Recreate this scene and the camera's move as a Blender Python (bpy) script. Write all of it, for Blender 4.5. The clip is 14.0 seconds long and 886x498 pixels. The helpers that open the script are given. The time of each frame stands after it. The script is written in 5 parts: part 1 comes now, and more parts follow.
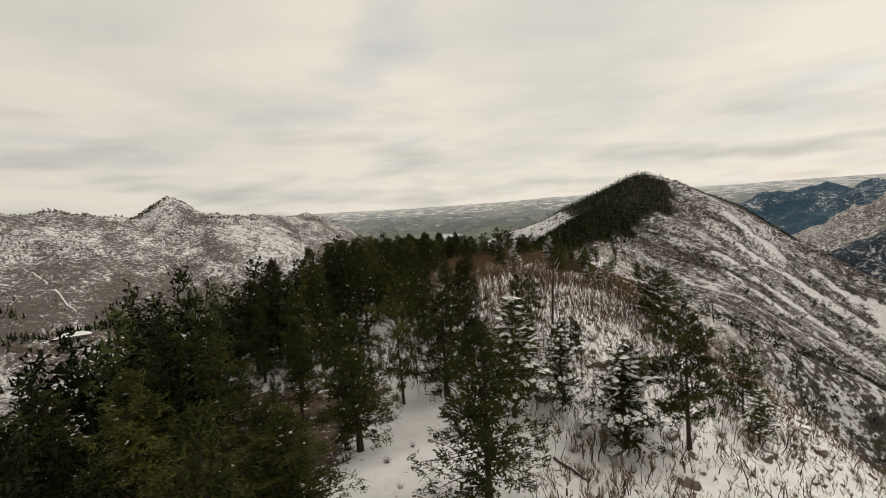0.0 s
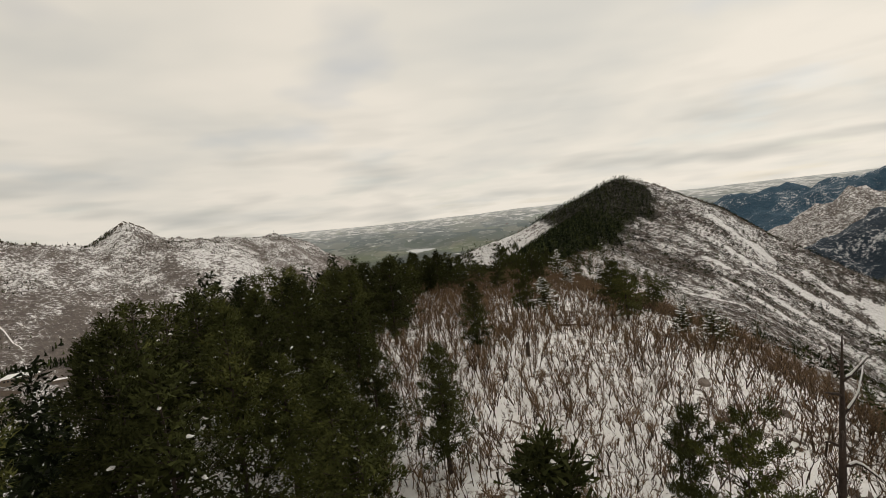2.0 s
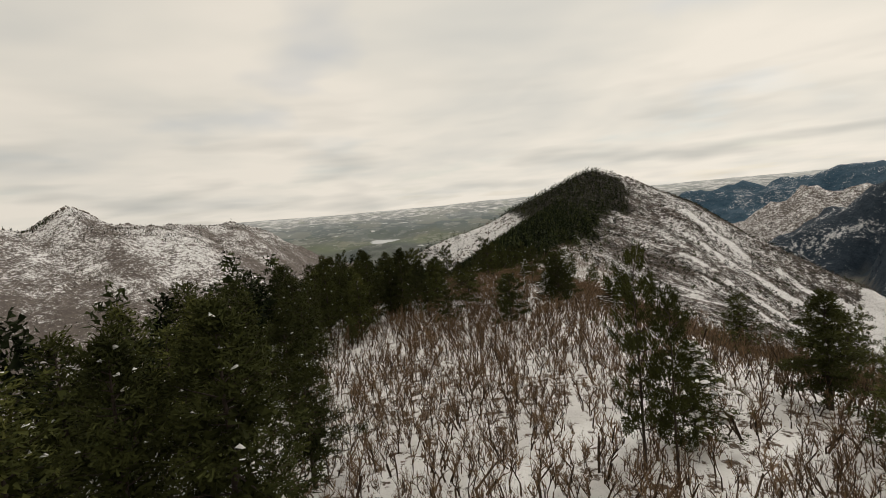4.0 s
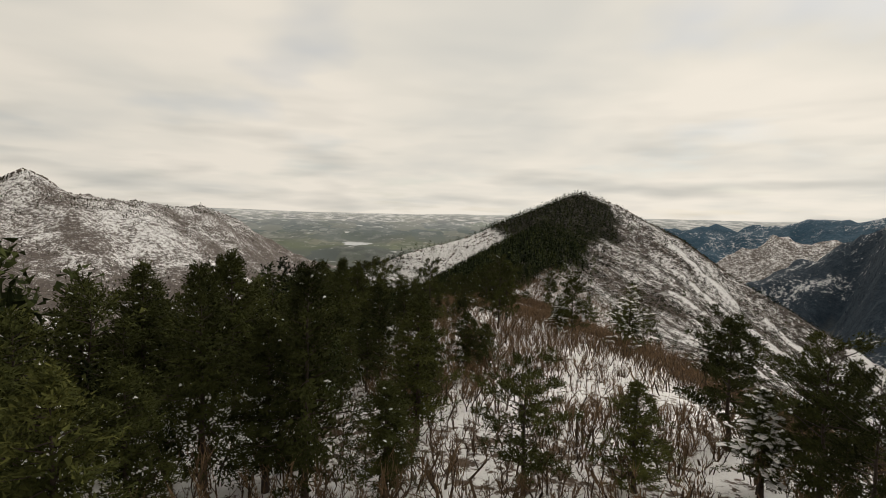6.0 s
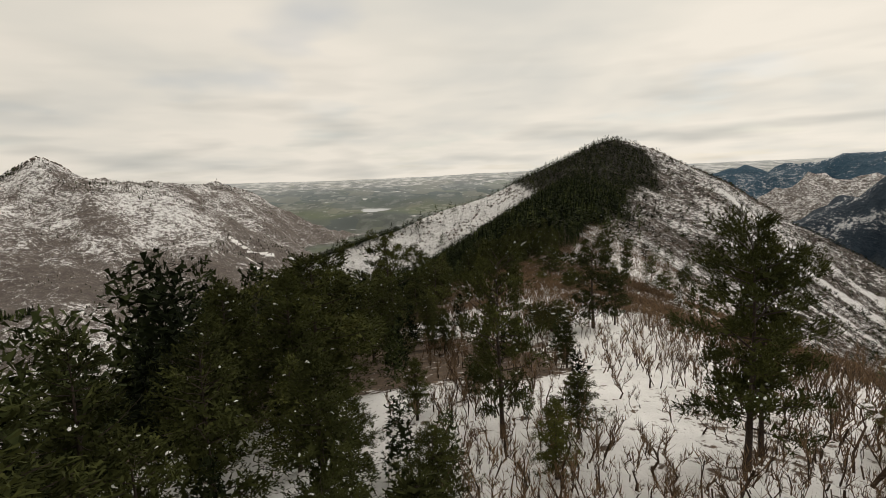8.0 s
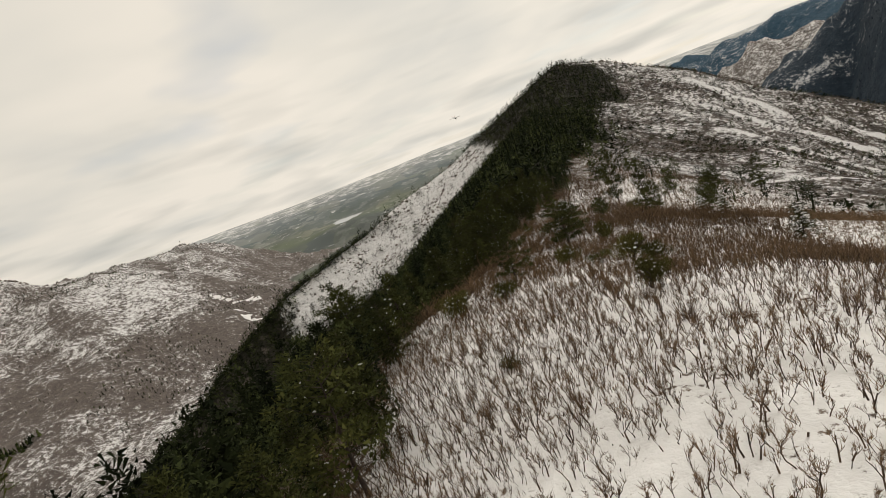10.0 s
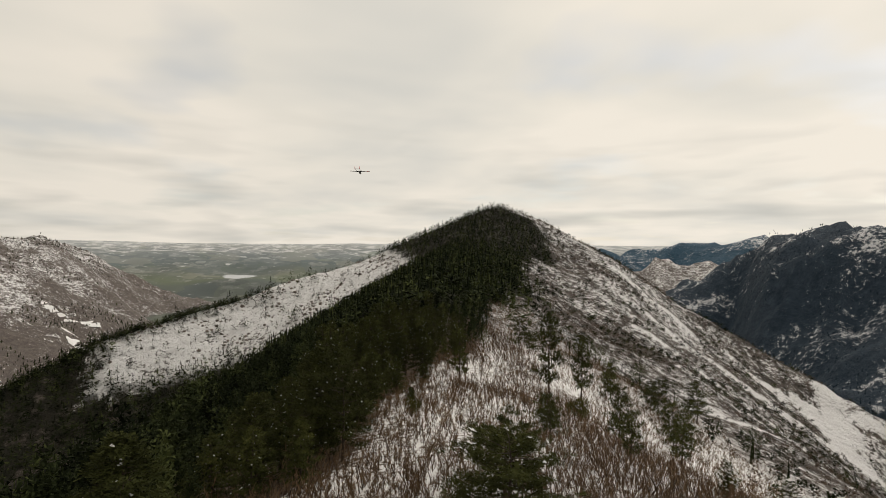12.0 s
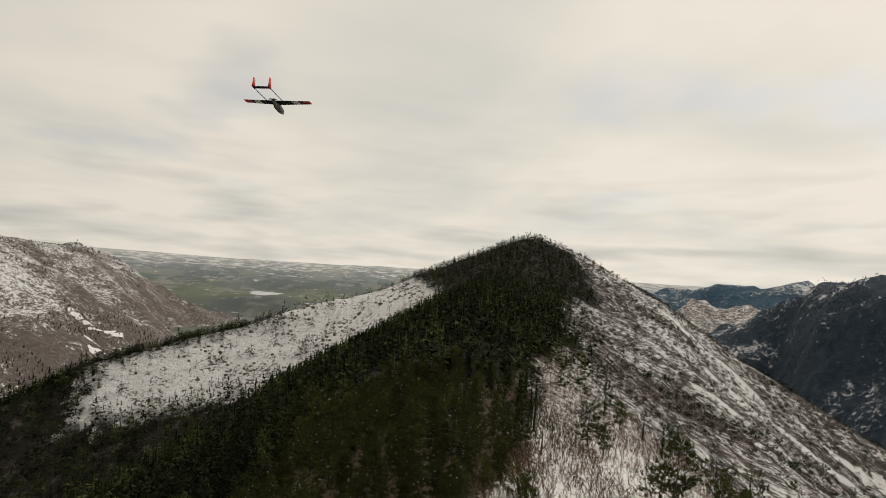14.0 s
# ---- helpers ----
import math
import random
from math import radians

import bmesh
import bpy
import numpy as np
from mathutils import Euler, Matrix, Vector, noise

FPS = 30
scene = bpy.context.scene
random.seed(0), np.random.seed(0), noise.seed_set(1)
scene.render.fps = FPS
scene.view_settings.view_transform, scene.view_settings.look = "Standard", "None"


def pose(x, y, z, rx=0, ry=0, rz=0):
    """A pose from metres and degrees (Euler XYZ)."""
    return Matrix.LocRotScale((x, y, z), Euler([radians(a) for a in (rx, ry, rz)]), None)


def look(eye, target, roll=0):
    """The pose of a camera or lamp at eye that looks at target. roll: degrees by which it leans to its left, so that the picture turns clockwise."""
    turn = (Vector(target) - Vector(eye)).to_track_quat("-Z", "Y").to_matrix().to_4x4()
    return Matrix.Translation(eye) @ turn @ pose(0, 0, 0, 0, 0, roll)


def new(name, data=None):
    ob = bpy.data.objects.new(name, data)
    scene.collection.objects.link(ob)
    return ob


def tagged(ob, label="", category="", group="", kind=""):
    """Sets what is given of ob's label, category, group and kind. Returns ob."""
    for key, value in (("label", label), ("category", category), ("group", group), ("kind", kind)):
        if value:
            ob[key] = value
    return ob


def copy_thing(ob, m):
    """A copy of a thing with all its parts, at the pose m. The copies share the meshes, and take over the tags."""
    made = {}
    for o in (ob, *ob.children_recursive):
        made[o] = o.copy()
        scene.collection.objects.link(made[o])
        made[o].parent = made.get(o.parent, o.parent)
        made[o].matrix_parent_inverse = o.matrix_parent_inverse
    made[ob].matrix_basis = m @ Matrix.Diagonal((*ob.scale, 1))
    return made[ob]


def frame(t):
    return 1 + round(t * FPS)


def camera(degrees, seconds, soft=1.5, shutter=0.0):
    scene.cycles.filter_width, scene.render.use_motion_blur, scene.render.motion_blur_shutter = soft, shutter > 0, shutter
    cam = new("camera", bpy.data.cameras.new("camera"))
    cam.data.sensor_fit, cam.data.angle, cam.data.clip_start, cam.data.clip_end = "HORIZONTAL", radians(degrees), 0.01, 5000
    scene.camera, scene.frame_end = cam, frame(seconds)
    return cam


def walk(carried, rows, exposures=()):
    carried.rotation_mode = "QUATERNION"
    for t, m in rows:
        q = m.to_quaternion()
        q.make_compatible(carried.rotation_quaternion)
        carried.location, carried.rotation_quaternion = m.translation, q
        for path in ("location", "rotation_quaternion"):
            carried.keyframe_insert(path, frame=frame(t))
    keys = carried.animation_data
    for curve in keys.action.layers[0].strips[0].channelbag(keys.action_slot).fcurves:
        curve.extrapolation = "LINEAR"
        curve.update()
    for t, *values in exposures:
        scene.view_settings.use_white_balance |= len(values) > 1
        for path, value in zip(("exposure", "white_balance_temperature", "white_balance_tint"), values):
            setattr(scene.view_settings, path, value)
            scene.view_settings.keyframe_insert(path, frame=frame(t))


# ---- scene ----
cam = camera(80.0, 14.0, 0.85)
PATH = [
    (0.0, (0.13, -0.50, 40.05), (0.002, 19.435, 38.417), -4.04),
    (0.5, (0.17, 9.72, 38.96), (0.301, 29.654, 37.315), 3.73),
    (1.0, (-0.27, 18.08, 39.14), (-0.436, 38.072, 38.801), -6.50),
    (1.5, (-0.34, 27.21, 39.19), (0.364, 47.180, 38.328), -10.31),
    (2.0, (-0.40, 35.10, 39.01), (0.554, 55.042, 37.819), -6.29),
    (2.5, (-0.11, 42.84, 38.46), (1.739, 62.710, 37.107), -9.33),
    (3.0, (0.13, 50.09, 38.12), (2.045, 69.943, 36.682), -4.94),
    (3.2, (0.16, 53.09, 38.08), (2.041, 72.940, 36.553), -5.35),
    (5.3, (2.12, 88.39, 36.36), (5.211, 108.069, 34.624), -3.06),
    (5.5, (2.30, 91.73, 36.01), (5.188, 111.436, 34.174), -1.70),
    (6.0, (3.53, 100.40, 35.63), (6.827, 120.081, 34.343), 1.48),
    (6.5, (4.50, 108.84, 35.21), (8.342, 128.347, 32.997), 2.53),
    (7.0, (4.77, 117.01, 34.91), (7.331, 136.718, 32.673), 2.93),
    (7.5, (5.55, 125.93, 34.45), (9.210, 145.504, 32.619), 3.42),
    (7.7, (6.05, 129.86, 34.02), (9.186, 149.481, 31.713), 1.20),
    (9.8, (16.25, 168.94, 30.30), (19.649, 188.277, 26.512), -17.58),
    (10.0, (16.69, 172.69, 29.62), (19.565, 192.174, 26.119), -21.14),
    (10.5, (19.55, 182.62, 28.05), (25.113, 201.463, 24.283), -24.80),
    (11.0, (22.40, 191.79, 27.26), (28.816, 210.570, 24.748), -11.77),
    (11.5, (25.57, 200.50, 26.61), (32.732, 219.027, 24.250), -4.70),
    (12.0, (28.54, 209.31, 26.87), (35.660, 227.997, 26.773), 0.58),
    (12.5, (31.04, 217.57, 27.44), (37.593, 236.461, 27.779), 1.65),
    (13.0, (34.04, 225.76, 28.07), (40.666, 244.628, 27.889), -0.36),
    (13.5, (36.72, 233.62, 28.69), (43.442, 252.454, 28.118), 4.11),
    (14.0, (38.29, 241.25, 29.38), (44.387, 260.273, 30.255), 3.71),
]
walk(cam, [(t, look(e, a, r)) for t, e, a, r in PATH], ((0.0, 0.0), (7.5, 0.02), (10.0, 0.09), (11.0, 0.09), (12.0, 0.02), (13.0, -0.05), (14.0, -0.05)))

# ---- world and sun: bright overcast, cloud bands towards the horizon ----
SUN_ELEV, SUN_AZ = 38.0, 70.0            # degrees; azimuth clockwise from +y
scene.view_settings.exposure = 0.0


def build_world():
    w = bpy.data.worlds.new("overcast_sky")
    w.use_nodes = True
    scene.world = w
    nt = w.node_tree
    nt.nodes.clear()
    N = lambda kind, **kw: make_node(nt, kind, **kw)
    tc = N("ShaderNodeTexCoord")
    sep = N("ShaderNodeSeparateXYZ")
    nt.links.new(tc.outputs["Generated"], sep.inputs[0])
    # clouds lie on a flat layer: direction over (height + haze)
    up = N("ShaderNodeMath", operation="ADD")
    nt.links.new(sep.outputs["Z"], up.inputs[0])
    up.inputs[1].default_value = 0.13
    hi = N("ShaderNodeMath", operation="MAXIMUM")
    nt.links.new(up.outputs[0], hi.inputs[0])
    hi.inputs[1].default_value = 0.1
    dx = N("ShaderNodeMath", operation="DIVIDE")
    dy = N("ShaderNodeMath", operation="DIVIDE")
    for d, o in ((dx, "X"), (dy, "Y")):
        nt.links.new(sep.outputs[o], d.inputs[0])
        nt.links.new(hi.outputs[0], d.inputs[1])
    comb = N("ShaderNodeCombineXYZ")
    nt.links.new(dx.outputs[0], comb.inputs[0])
    nt.links.new(dy.outputs[0], comb.inputs[1])
    n1 = N("ShaderNodeTexNoise", noise_dimensions="2D")
    n1.inputs["Scale"].default_value = 0.75
    n1.inputs["Detail"].default_value = 3.5
    n1.inputs["Roughness"].default_value = 0.52
    n1.inputs["Distortion"].default_value = 0.15
    nt.links.new(comb.outputs[0], n1.inputs["Vector"])
    r1 = N("ShaderNodeValToRGB")
    r1.color_ramp.elements[0].position, r1.color_ramp.elements[0].color = 0.22, (0.65, 0.63, 0.575, 1)
    r1.color_ramp.elements[1].position, r1.color_ramp.elements[1].color = 0.60, (0.84, 0.775, 0.675, 1)
    e = r1.color_ramp.elements.new(0.46)
    e.color = (0.78, 0.73, 0.64, 1)
    nt.links.new(n1.outputs["Fac"], r1.inputs["Fac"])
    # thin spots let a little of the blue sky through
    sky = N("ShaderNodeTexSky", sky_type="NISHITA")
    sky.sun_disc = False
    sky.sun_elevation, sky.sun_rotation = radians(SUN_ELEV), radians(SUN_AZ)
    dim = N("ShaderNodeVectorMath", operation="SCALE")
    dim.inputs["Scale"].default_value = 0.10
    nt.links.new(sky.outputs[0], dim.inputs[0])
    n2 = N("ShaderNodeTexNoise", noise_dimensions="2D")
    n2.inputs["Scale"].default_value = 1.1
    n2.inputs["Detail"].default_value = 3.0
    nt.links.new(comb.outputs[0], n2.inputs["Vector"])
    gap = N("ShaderNodeMapRange")
    gap.inputs["From Min"].default_value, gap.inputs["From Max"].default_value = 0.56, 0.8
    gap.inputs["To Max"].default_value = 0.3
    nt.links.new(n2.outputs["Fac"], gap.inputs["Value"])
    mix = N("ShaderNodeMix", data_type="RGBA")
    nt.links.new(gap.outputs[0], mix.inputs["Factor"])
    nt.links.new(r1.outputs["Color"], mix.inputs[6])
    nt.links.new(dim.outputs[0], mix.inputs[7])
    # long grey bands low over the horizon
    nb = N("ShaderNodeTexNoise", noise_dimensions="2D")
    nb.inputs["Scale"].default_value = 1.0
    nb.inputs["Detail"].default_value = 2.5
    turn = N("ShaderNodeMath", operation="ARCTAN2")
    nt.links.new(sep.outputs["X"], turn.inputs[0])
    nt.links.new(sep.outputs["Y"], turn.inputs[1])
    bv = N("ShaderNodeCombineXYZ")
    m1, m2 = N("ShaderNodeMath", operation="MULTIPLY"), N("ShaderNodeMath", operation="MULTIPLY")
    nt.links.new(turn.outputs[0], m1.inputs[0])
    m1.inputs[1].default_value = 4.2
    nt.links.new(sep.outputs["Z"], m2.inputs[0])
    m2.inputs[1].default_value = 26.0
    nt.links.new(m1.outputs[0], bv.inputs[0])
    nt.links.new(m2.outputs[0], bv.inputs[1])
    nt.links.new(bv.outputs[0], nb.inputs["Vector"])
    bm1 = N("ShaderNodeMapRange")
    bm1.inputs["From Min"].default_value, bm1.inputs["From Max"].default_value = 0.5, 0.78
    bm1.inputs["To Max"].default_value = 0.62
    nt.links.new(nb.outputs["Fac"], bm1.inputs["Value"])
    low = N("ShaderNodeMapRange")
    low.inputs["From Min"].default_value, low.inputs["From Max"].default_value = 0.26, 0.05
    nt.links.new(sep.outputs["Z"], low.inputs["Value"])
    bf = N("ShaderNodeMath", operation="MULTIPLY")
    nt.links.new(bm1.outputs[0], bf.inputs[0])
    nt.links.new(low.outputs[0], bf.inputs[1])
    mixb = N("ShaderNodeMix", data_type="RGBA")
    nt.links.new(bf.outputs[0], mixb.inputs["Factor"])
    nt.links.new(mix.outputs[2], mixb.inputs[6])
    mixb.inputs[7].default_value = (0.43, 0.43, 0.40, 1)
    mix = mixb
    bg = N("ShaderNodeBackground")
    # the cloud is brighter towards the hidden sun
    face = N("ShaderNodeVectorMath", operation="DOT_PRODUCT")
    nt.links.new(tc.outputs["Generated"], face.inputs[0])
    face.inputs[1].default_value = (math.sin(radians(SUN_AZ)), math.cos(radians(SUN_AZ)), 0.0)
    glow = N("ShaderNodeMapRange")
    glow.inputs["From Min"].default_value, glow.inputs["From Max"].default_value = -1.0, 1.0
    glow.inputs["To Min"].default_value, glow.inputs["To Max"].default_value = 0.8, 1.06
    nt.links.new(face.outputs["Value"], glow.inputs["Value"])
    nt.links.new(glow.outputs[0], bg.inputs["Strength"])
    nt.links.new(mix.outputs[2], bg.inputs["Color"])
    out = N("ShaderNodeOutputWorld")
    nt.links.new(bg.outputs[0], out.inputs[0])


def make_node(nt, kind, **kw):
    n = nt.nodes.new(kind)
    for k, v in kw.items():
        if k == "operation":
            n.operation = v
        elif k == "data_type":
            n.data_type = v
        elif k == "noise_dimensions":
            n.noise_dimensions = v
        elif k == "sky_type":
            n.sky_type = v
        elif k == "feature":
            n.feature = v
    return n


build_world()
sun = new("sun", bpy.data.lights.new("sun", "SUN"))
sun.data.energy, sun.data.angle, sun.data.color = 1.2, radians(25), (1.0, 0.95, 0.87)
az, el = radians(SUN_AZ), radians(SUN_ELEV)
sun.matrix_world = look((math.sin(az) * math.cos(el) * 300, math.cos(az) * math.cos(el) * 300, 300 * math.sin(el)), (0, 0, 0))


# ---- materials ----
def material(name, rough=0.9):
    m = bpy.data.materials.new(name)
    m.use_nodes = True
    b = m.node_tree.nodes["Principled BSDF"]
    b.inputs["Roughness"].default_value = rough
    b.inputs["Specular IOR Level"].default_value = 0.25
    return m, m.node_tree, b


def noise_node(nt, scale, detail=4.0, rough=0.55, vec=None, distort=0.0):
    n = make_node(nt, "ShaderNodeTexNoise")
    n.inputs["Scale"].default_value, n.inputs["Detail"].default_value = scale, detail
    n.inputs["Roughness"].default_value, n.inputs["Distortion"].default_value = rough, distort
    if vec is not None:
        nt.links.new(vec, n.inputs["Vector"])
    return n.outputs["Fac"]


def ramp(nt, fac, *stops):
    r = make_node(nt, "ShaderNodeValToRGB")
    cr = r.color_ramp
    while len(cr.elements) < len(stops):
        cr.elements.new(0.5)
    for e, (p, c) in zip(cr.elements, stops):
        e.position, e.color = p, (c[0], c[1], c[2], 1)
    nt.links.new(fac, r.inputs["Fac"])
    return r.outputs["Color"]


def mixc(nt, fac, a, b):
    m = make_node(nt, "ShaderNodeMix", data_type="RGBA")
    for sock, v in ((m.inputs["Factor"], fac), (m.inputs[6], a), (m.inputs[7], b)):
        if isinstance(v, (int, float)):
            sock.default_value = v
        elif isinstance(v, tuple):
            sock.default_value = (*v, 1)
        else:
            nt.links.new(v, sock)
    return m.outputs[2]


def mathn(nt, op, a, b=0.0, clamp=False):
    m = make_node(nt, "ShaderNodeMath", operation=op)
    m.use_clamp = clamp
    for sock, v in zip(m.inputs, (a, b)):
        if isinstance(v, (int, float)):
            sock.default_value = v
        else:
            nt.links.new(v, sock)
    return m.outputs[0]


def step(nt, v, lo, hi):
    m = make_node(nt, "ShaderNodeMapRange")
    m.interpolation_type = "SMOOTHSTEP"
    for k, s in (("From Min", lo), ("From Max", hi)):
        if isinstance(s, (int, float)):
            m.inputs[k].default_value = s
        else:
            nt.links.new(s, m.inputs[k])
    nt.links.new(v, m.inputs["Value"])
    return m.outputs[0]


def bump(nt, b, height, strength=0.3, dist=0.1):
    n = make_node(nt, "ShaderNodeBump")
    n.inputs["Strength"].default_value, n.inputs["Distance"].default_value = strength, dist
    nt.links.new(height, n.inputs["Height"])
    nt.links.new(n.outputs[0], b.inputs["Normal"])


def position(nt):
    return make_node(nt, "ShaderNodeNewGeometry").outputs["Position"]


def attribute(nt, name):
    a = make_node(nt, "ShaderNodeAttribute")
    a.attribute_name = name
    return a.outputs["Fac"]


def island(nt):
    return make_node(nt, "ShaderNodeNewGeometry").outputs["Random Per Island"]


def ground_material():
    m, nt, b = material("snowy_ground", 0.85)
    pos = position(nt)
    # near ground: snow broken by litter, stones and dry grass
    fine = noise_node(nt, 1.9, 6, 0.66, pos)
    patch = noise_node(nt, 0.14, 5, 0.6, pos)
    grain = noise_node(nt, 9.0, 3, 0.6, pos)
    litter = ramp(nt, noise_node(nt, 2.2, 5, 0.6, pos), (0.3, (0.045, 0.034, 0.026)), (0.55, (0.12, 0.085, 0.06)), (0.75, (0.2, 0.15, 0.11)))
    snow = ramp(nt, noise_node(nt, 0.5, 4, 0.6, pos), (0.3, (0.70, 0.69, 0.68)), (0.7, (0.84, 0.83, 0.82)))
    cover = attribute(nt, "snow")
    v = mathn(nt, "ADD", mathn(nt, "MULTIPLY", fine, 0.72), mathn(nt, "MULTIPLY", patch, 0.28))
    v = mathn(nt, "ADD", v, mathn(nt, "MULTIPLY", mathn(nt, "SUBTRACT", grain, 0.5), 0.14))
    lim = mathn(nt, "SUBTRACT", 1.0, cover)
    mask = step(nt, v, mathn(nt, "SUBTRACT", lim, 0.03), mathn(nt, "ADD", lim, 0.03))
    near = mixc(nt, mask, litter, snow)
    # slopes under leafless scrub: fine brown-grey speckle over snow
    sc1 = noise_node(nt, 0.5, 7, 0.74, pos)
    sc4 = noise_node(nt, 0.13, 7, 0.68, pos)
    sc2 = noise_node(nt, 0.04, 8, 0.66, pos)
    sc3 = noise_node(nt, 0.012, 3, 0.5, pos)
    brush = ramp(nt, noise_node(nt, 0.08, 7, 0.7, pos), (0.3, (0.028, 0.024, 0.021)), (0.45, (0.066, 0.055, 0.047)), (0.58, (0.118, 0.097, 0.083)), (0.75, (0.18, 0.152, 0.133)))
    blend = lambda w: mathn(nt, "ADD", mathn(nt, "ADD", mathn(nt, "MULTIPLY", sc1, w[0]), mathn(nt, "MULTIPLY", sc4, w[1])), mathn(nt, "ADD", mathn(nt, "MULTIPLY", sc2, w[2]), mathn(nt, "MULTIPLY", sc3, w[3])))
    pick = make_node(nt, "ShaderNodeMix")
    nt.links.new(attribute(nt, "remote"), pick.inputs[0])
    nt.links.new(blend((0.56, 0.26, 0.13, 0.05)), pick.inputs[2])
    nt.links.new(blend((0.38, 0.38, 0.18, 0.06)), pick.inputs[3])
    pv = mathn(nt, "ADD", mathn(nt, "MULTIPLY", mathn(nt, "SUBTRACT", pick.outputs[0], 0.5), 2.0), 0.5)
    mk = step(nt, pv, mathn(nt, "SUBTRACT", lim, 0.02), mathn(nt, "ADD", lim, 0.02))
    soft = step(nt, pv, mathn(nt, "SUBTRACT", lim, 0.08), mathn(nt, "ADD", lim, 0.05))
    mk = mathn(nt, "ADD", mathn(nt, "MULTIPLY", mk, 0.6), mathn(nt, "MULTIPLY", soft, 0.4))
    # brush is mixed towards a paler grey-brown with distance
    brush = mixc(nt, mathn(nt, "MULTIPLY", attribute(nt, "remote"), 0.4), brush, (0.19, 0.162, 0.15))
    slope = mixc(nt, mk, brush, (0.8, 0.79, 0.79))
    # plain: blocks of fields and suburbs, wooded near the hills, green beyond, haze painted pale at the far edge
    def blocks(scale, turn):
        mp = make_node(nt, "ShaderNodeMapping")
        mp.inputs["Scale"].default_value, mp.inputs["Rotation"].default_value = (1.0, 0.55, 1.0), (0, 0, turn)
        nt.links.new(pos, mp.inputs["Vector"])
        vor = make_node(nt, "ShaderNodeTexVoronoi")
        vor.distance = "CHEBYCHEV"
        vor.inputs["Scale"].default_value = scale
        nt.links.new(mp.outputs[0], vor.inputs["Vector"])
        sepc = make_node(nt, "ShaderNodeSeparateColor")
        nt.links.new(vor.outputs["Color"], sepc.inputs[0])
        return sepc.outputs[0]

    grain_far = noise_node(nt, 0.03, 8, 0.72, pos)
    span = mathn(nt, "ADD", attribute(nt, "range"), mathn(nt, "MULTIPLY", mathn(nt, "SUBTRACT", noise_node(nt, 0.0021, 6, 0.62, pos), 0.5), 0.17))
    # the last stops pale and turn blue-grey with range, as distance haze does
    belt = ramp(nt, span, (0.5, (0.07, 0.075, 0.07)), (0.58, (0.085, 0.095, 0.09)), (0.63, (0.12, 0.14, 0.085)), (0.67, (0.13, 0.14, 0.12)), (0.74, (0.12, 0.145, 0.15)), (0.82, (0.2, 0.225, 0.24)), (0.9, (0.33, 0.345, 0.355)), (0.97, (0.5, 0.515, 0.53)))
    fields = ramp(nt, blocks(0.0065, 0.35), (0.0, (0.05, 0.065, 0.06)), (0.3, (0.13, 0.15, 0.1)), (0.55, (0.07, 0.095, 0.095)), (0.8, (0.27, 0.26, 0.21)), (1.0, (0.15, 0.19, 0.1)))
    lots = ramp(nt, mathn(nt, "ADD", mathn(nt, "MULTIPLY", blocks(0.021, 0.1), 0.45), mathn(nt, "MULTIPLY", grain_far, 0.6)), (0.3, (0.05, 0.06, 0.058)), (0.55, (0.14, 0.155, 0.14)), (0.8, (0.42, 0.42, 0.4)))
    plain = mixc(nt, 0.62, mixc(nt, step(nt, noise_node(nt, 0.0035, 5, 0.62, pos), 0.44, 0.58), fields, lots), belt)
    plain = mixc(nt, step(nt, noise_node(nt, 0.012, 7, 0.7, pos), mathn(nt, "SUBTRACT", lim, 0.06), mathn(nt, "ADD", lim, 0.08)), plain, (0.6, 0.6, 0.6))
    # forested far slopes, the blue of distance haze put into their colours
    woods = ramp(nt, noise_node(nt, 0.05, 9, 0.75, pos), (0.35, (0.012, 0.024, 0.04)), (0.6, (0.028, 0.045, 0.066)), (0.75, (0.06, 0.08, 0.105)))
    wv = mathn(nt, "ADD", mathn(nt, "ADD", mathn(nt, "MULTIPLY", sc2, 0.3), mathn(nt, "MULTIPLY", sc1, 0.3)), mathn(nt, "MULTIPLY", sc4, 0.4))
    # bluer, lighter ramp for the farthest ridge: haze painted into the base colour
    ridge_haze = ramp(nt, noise_node(nt, 0.03, 8, 0.7, pos), (0.35, (0.012, 0.045, 0.08)), (0.6, (0.028, 0.073, 0.118)), (0.75, (0.06, 0.108, 0.148)))
    woods = mixc(nt, attribute(nt, "ridge_haze"), woods, ridge_haze)
    wv = mathn(nt, "ADD", mathn(nt, "MULTIPLY", mathn(nt, "SUBTRACT", wv, 0.5), 1.5), 0.5)
    woods = mixc(nt, step(nt, wv, mathn(nt, "SUBTRACT", lim, 0.02), mathn(nt, "ADD", lim, 0.06)), woods, (0.62, 0.63, 0.65))
    # needle litter, darkened further to stand for shade between the trees
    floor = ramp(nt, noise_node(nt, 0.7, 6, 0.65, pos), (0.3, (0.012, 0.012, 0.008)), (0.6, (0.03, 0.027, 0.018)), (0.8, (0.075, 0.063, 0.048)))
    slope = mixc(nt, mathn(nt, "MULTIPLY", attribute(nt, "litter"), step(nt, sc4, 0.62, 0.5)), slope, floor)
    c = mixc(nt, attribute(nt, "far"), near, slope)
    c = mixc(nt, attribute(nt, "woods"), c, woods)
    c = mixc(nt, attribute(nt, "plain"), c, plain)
    nt.links.new(c, b.inputs["Base Color"])
    rough_near = mathn(nt, "MULTIPLY", fine, 0.16)
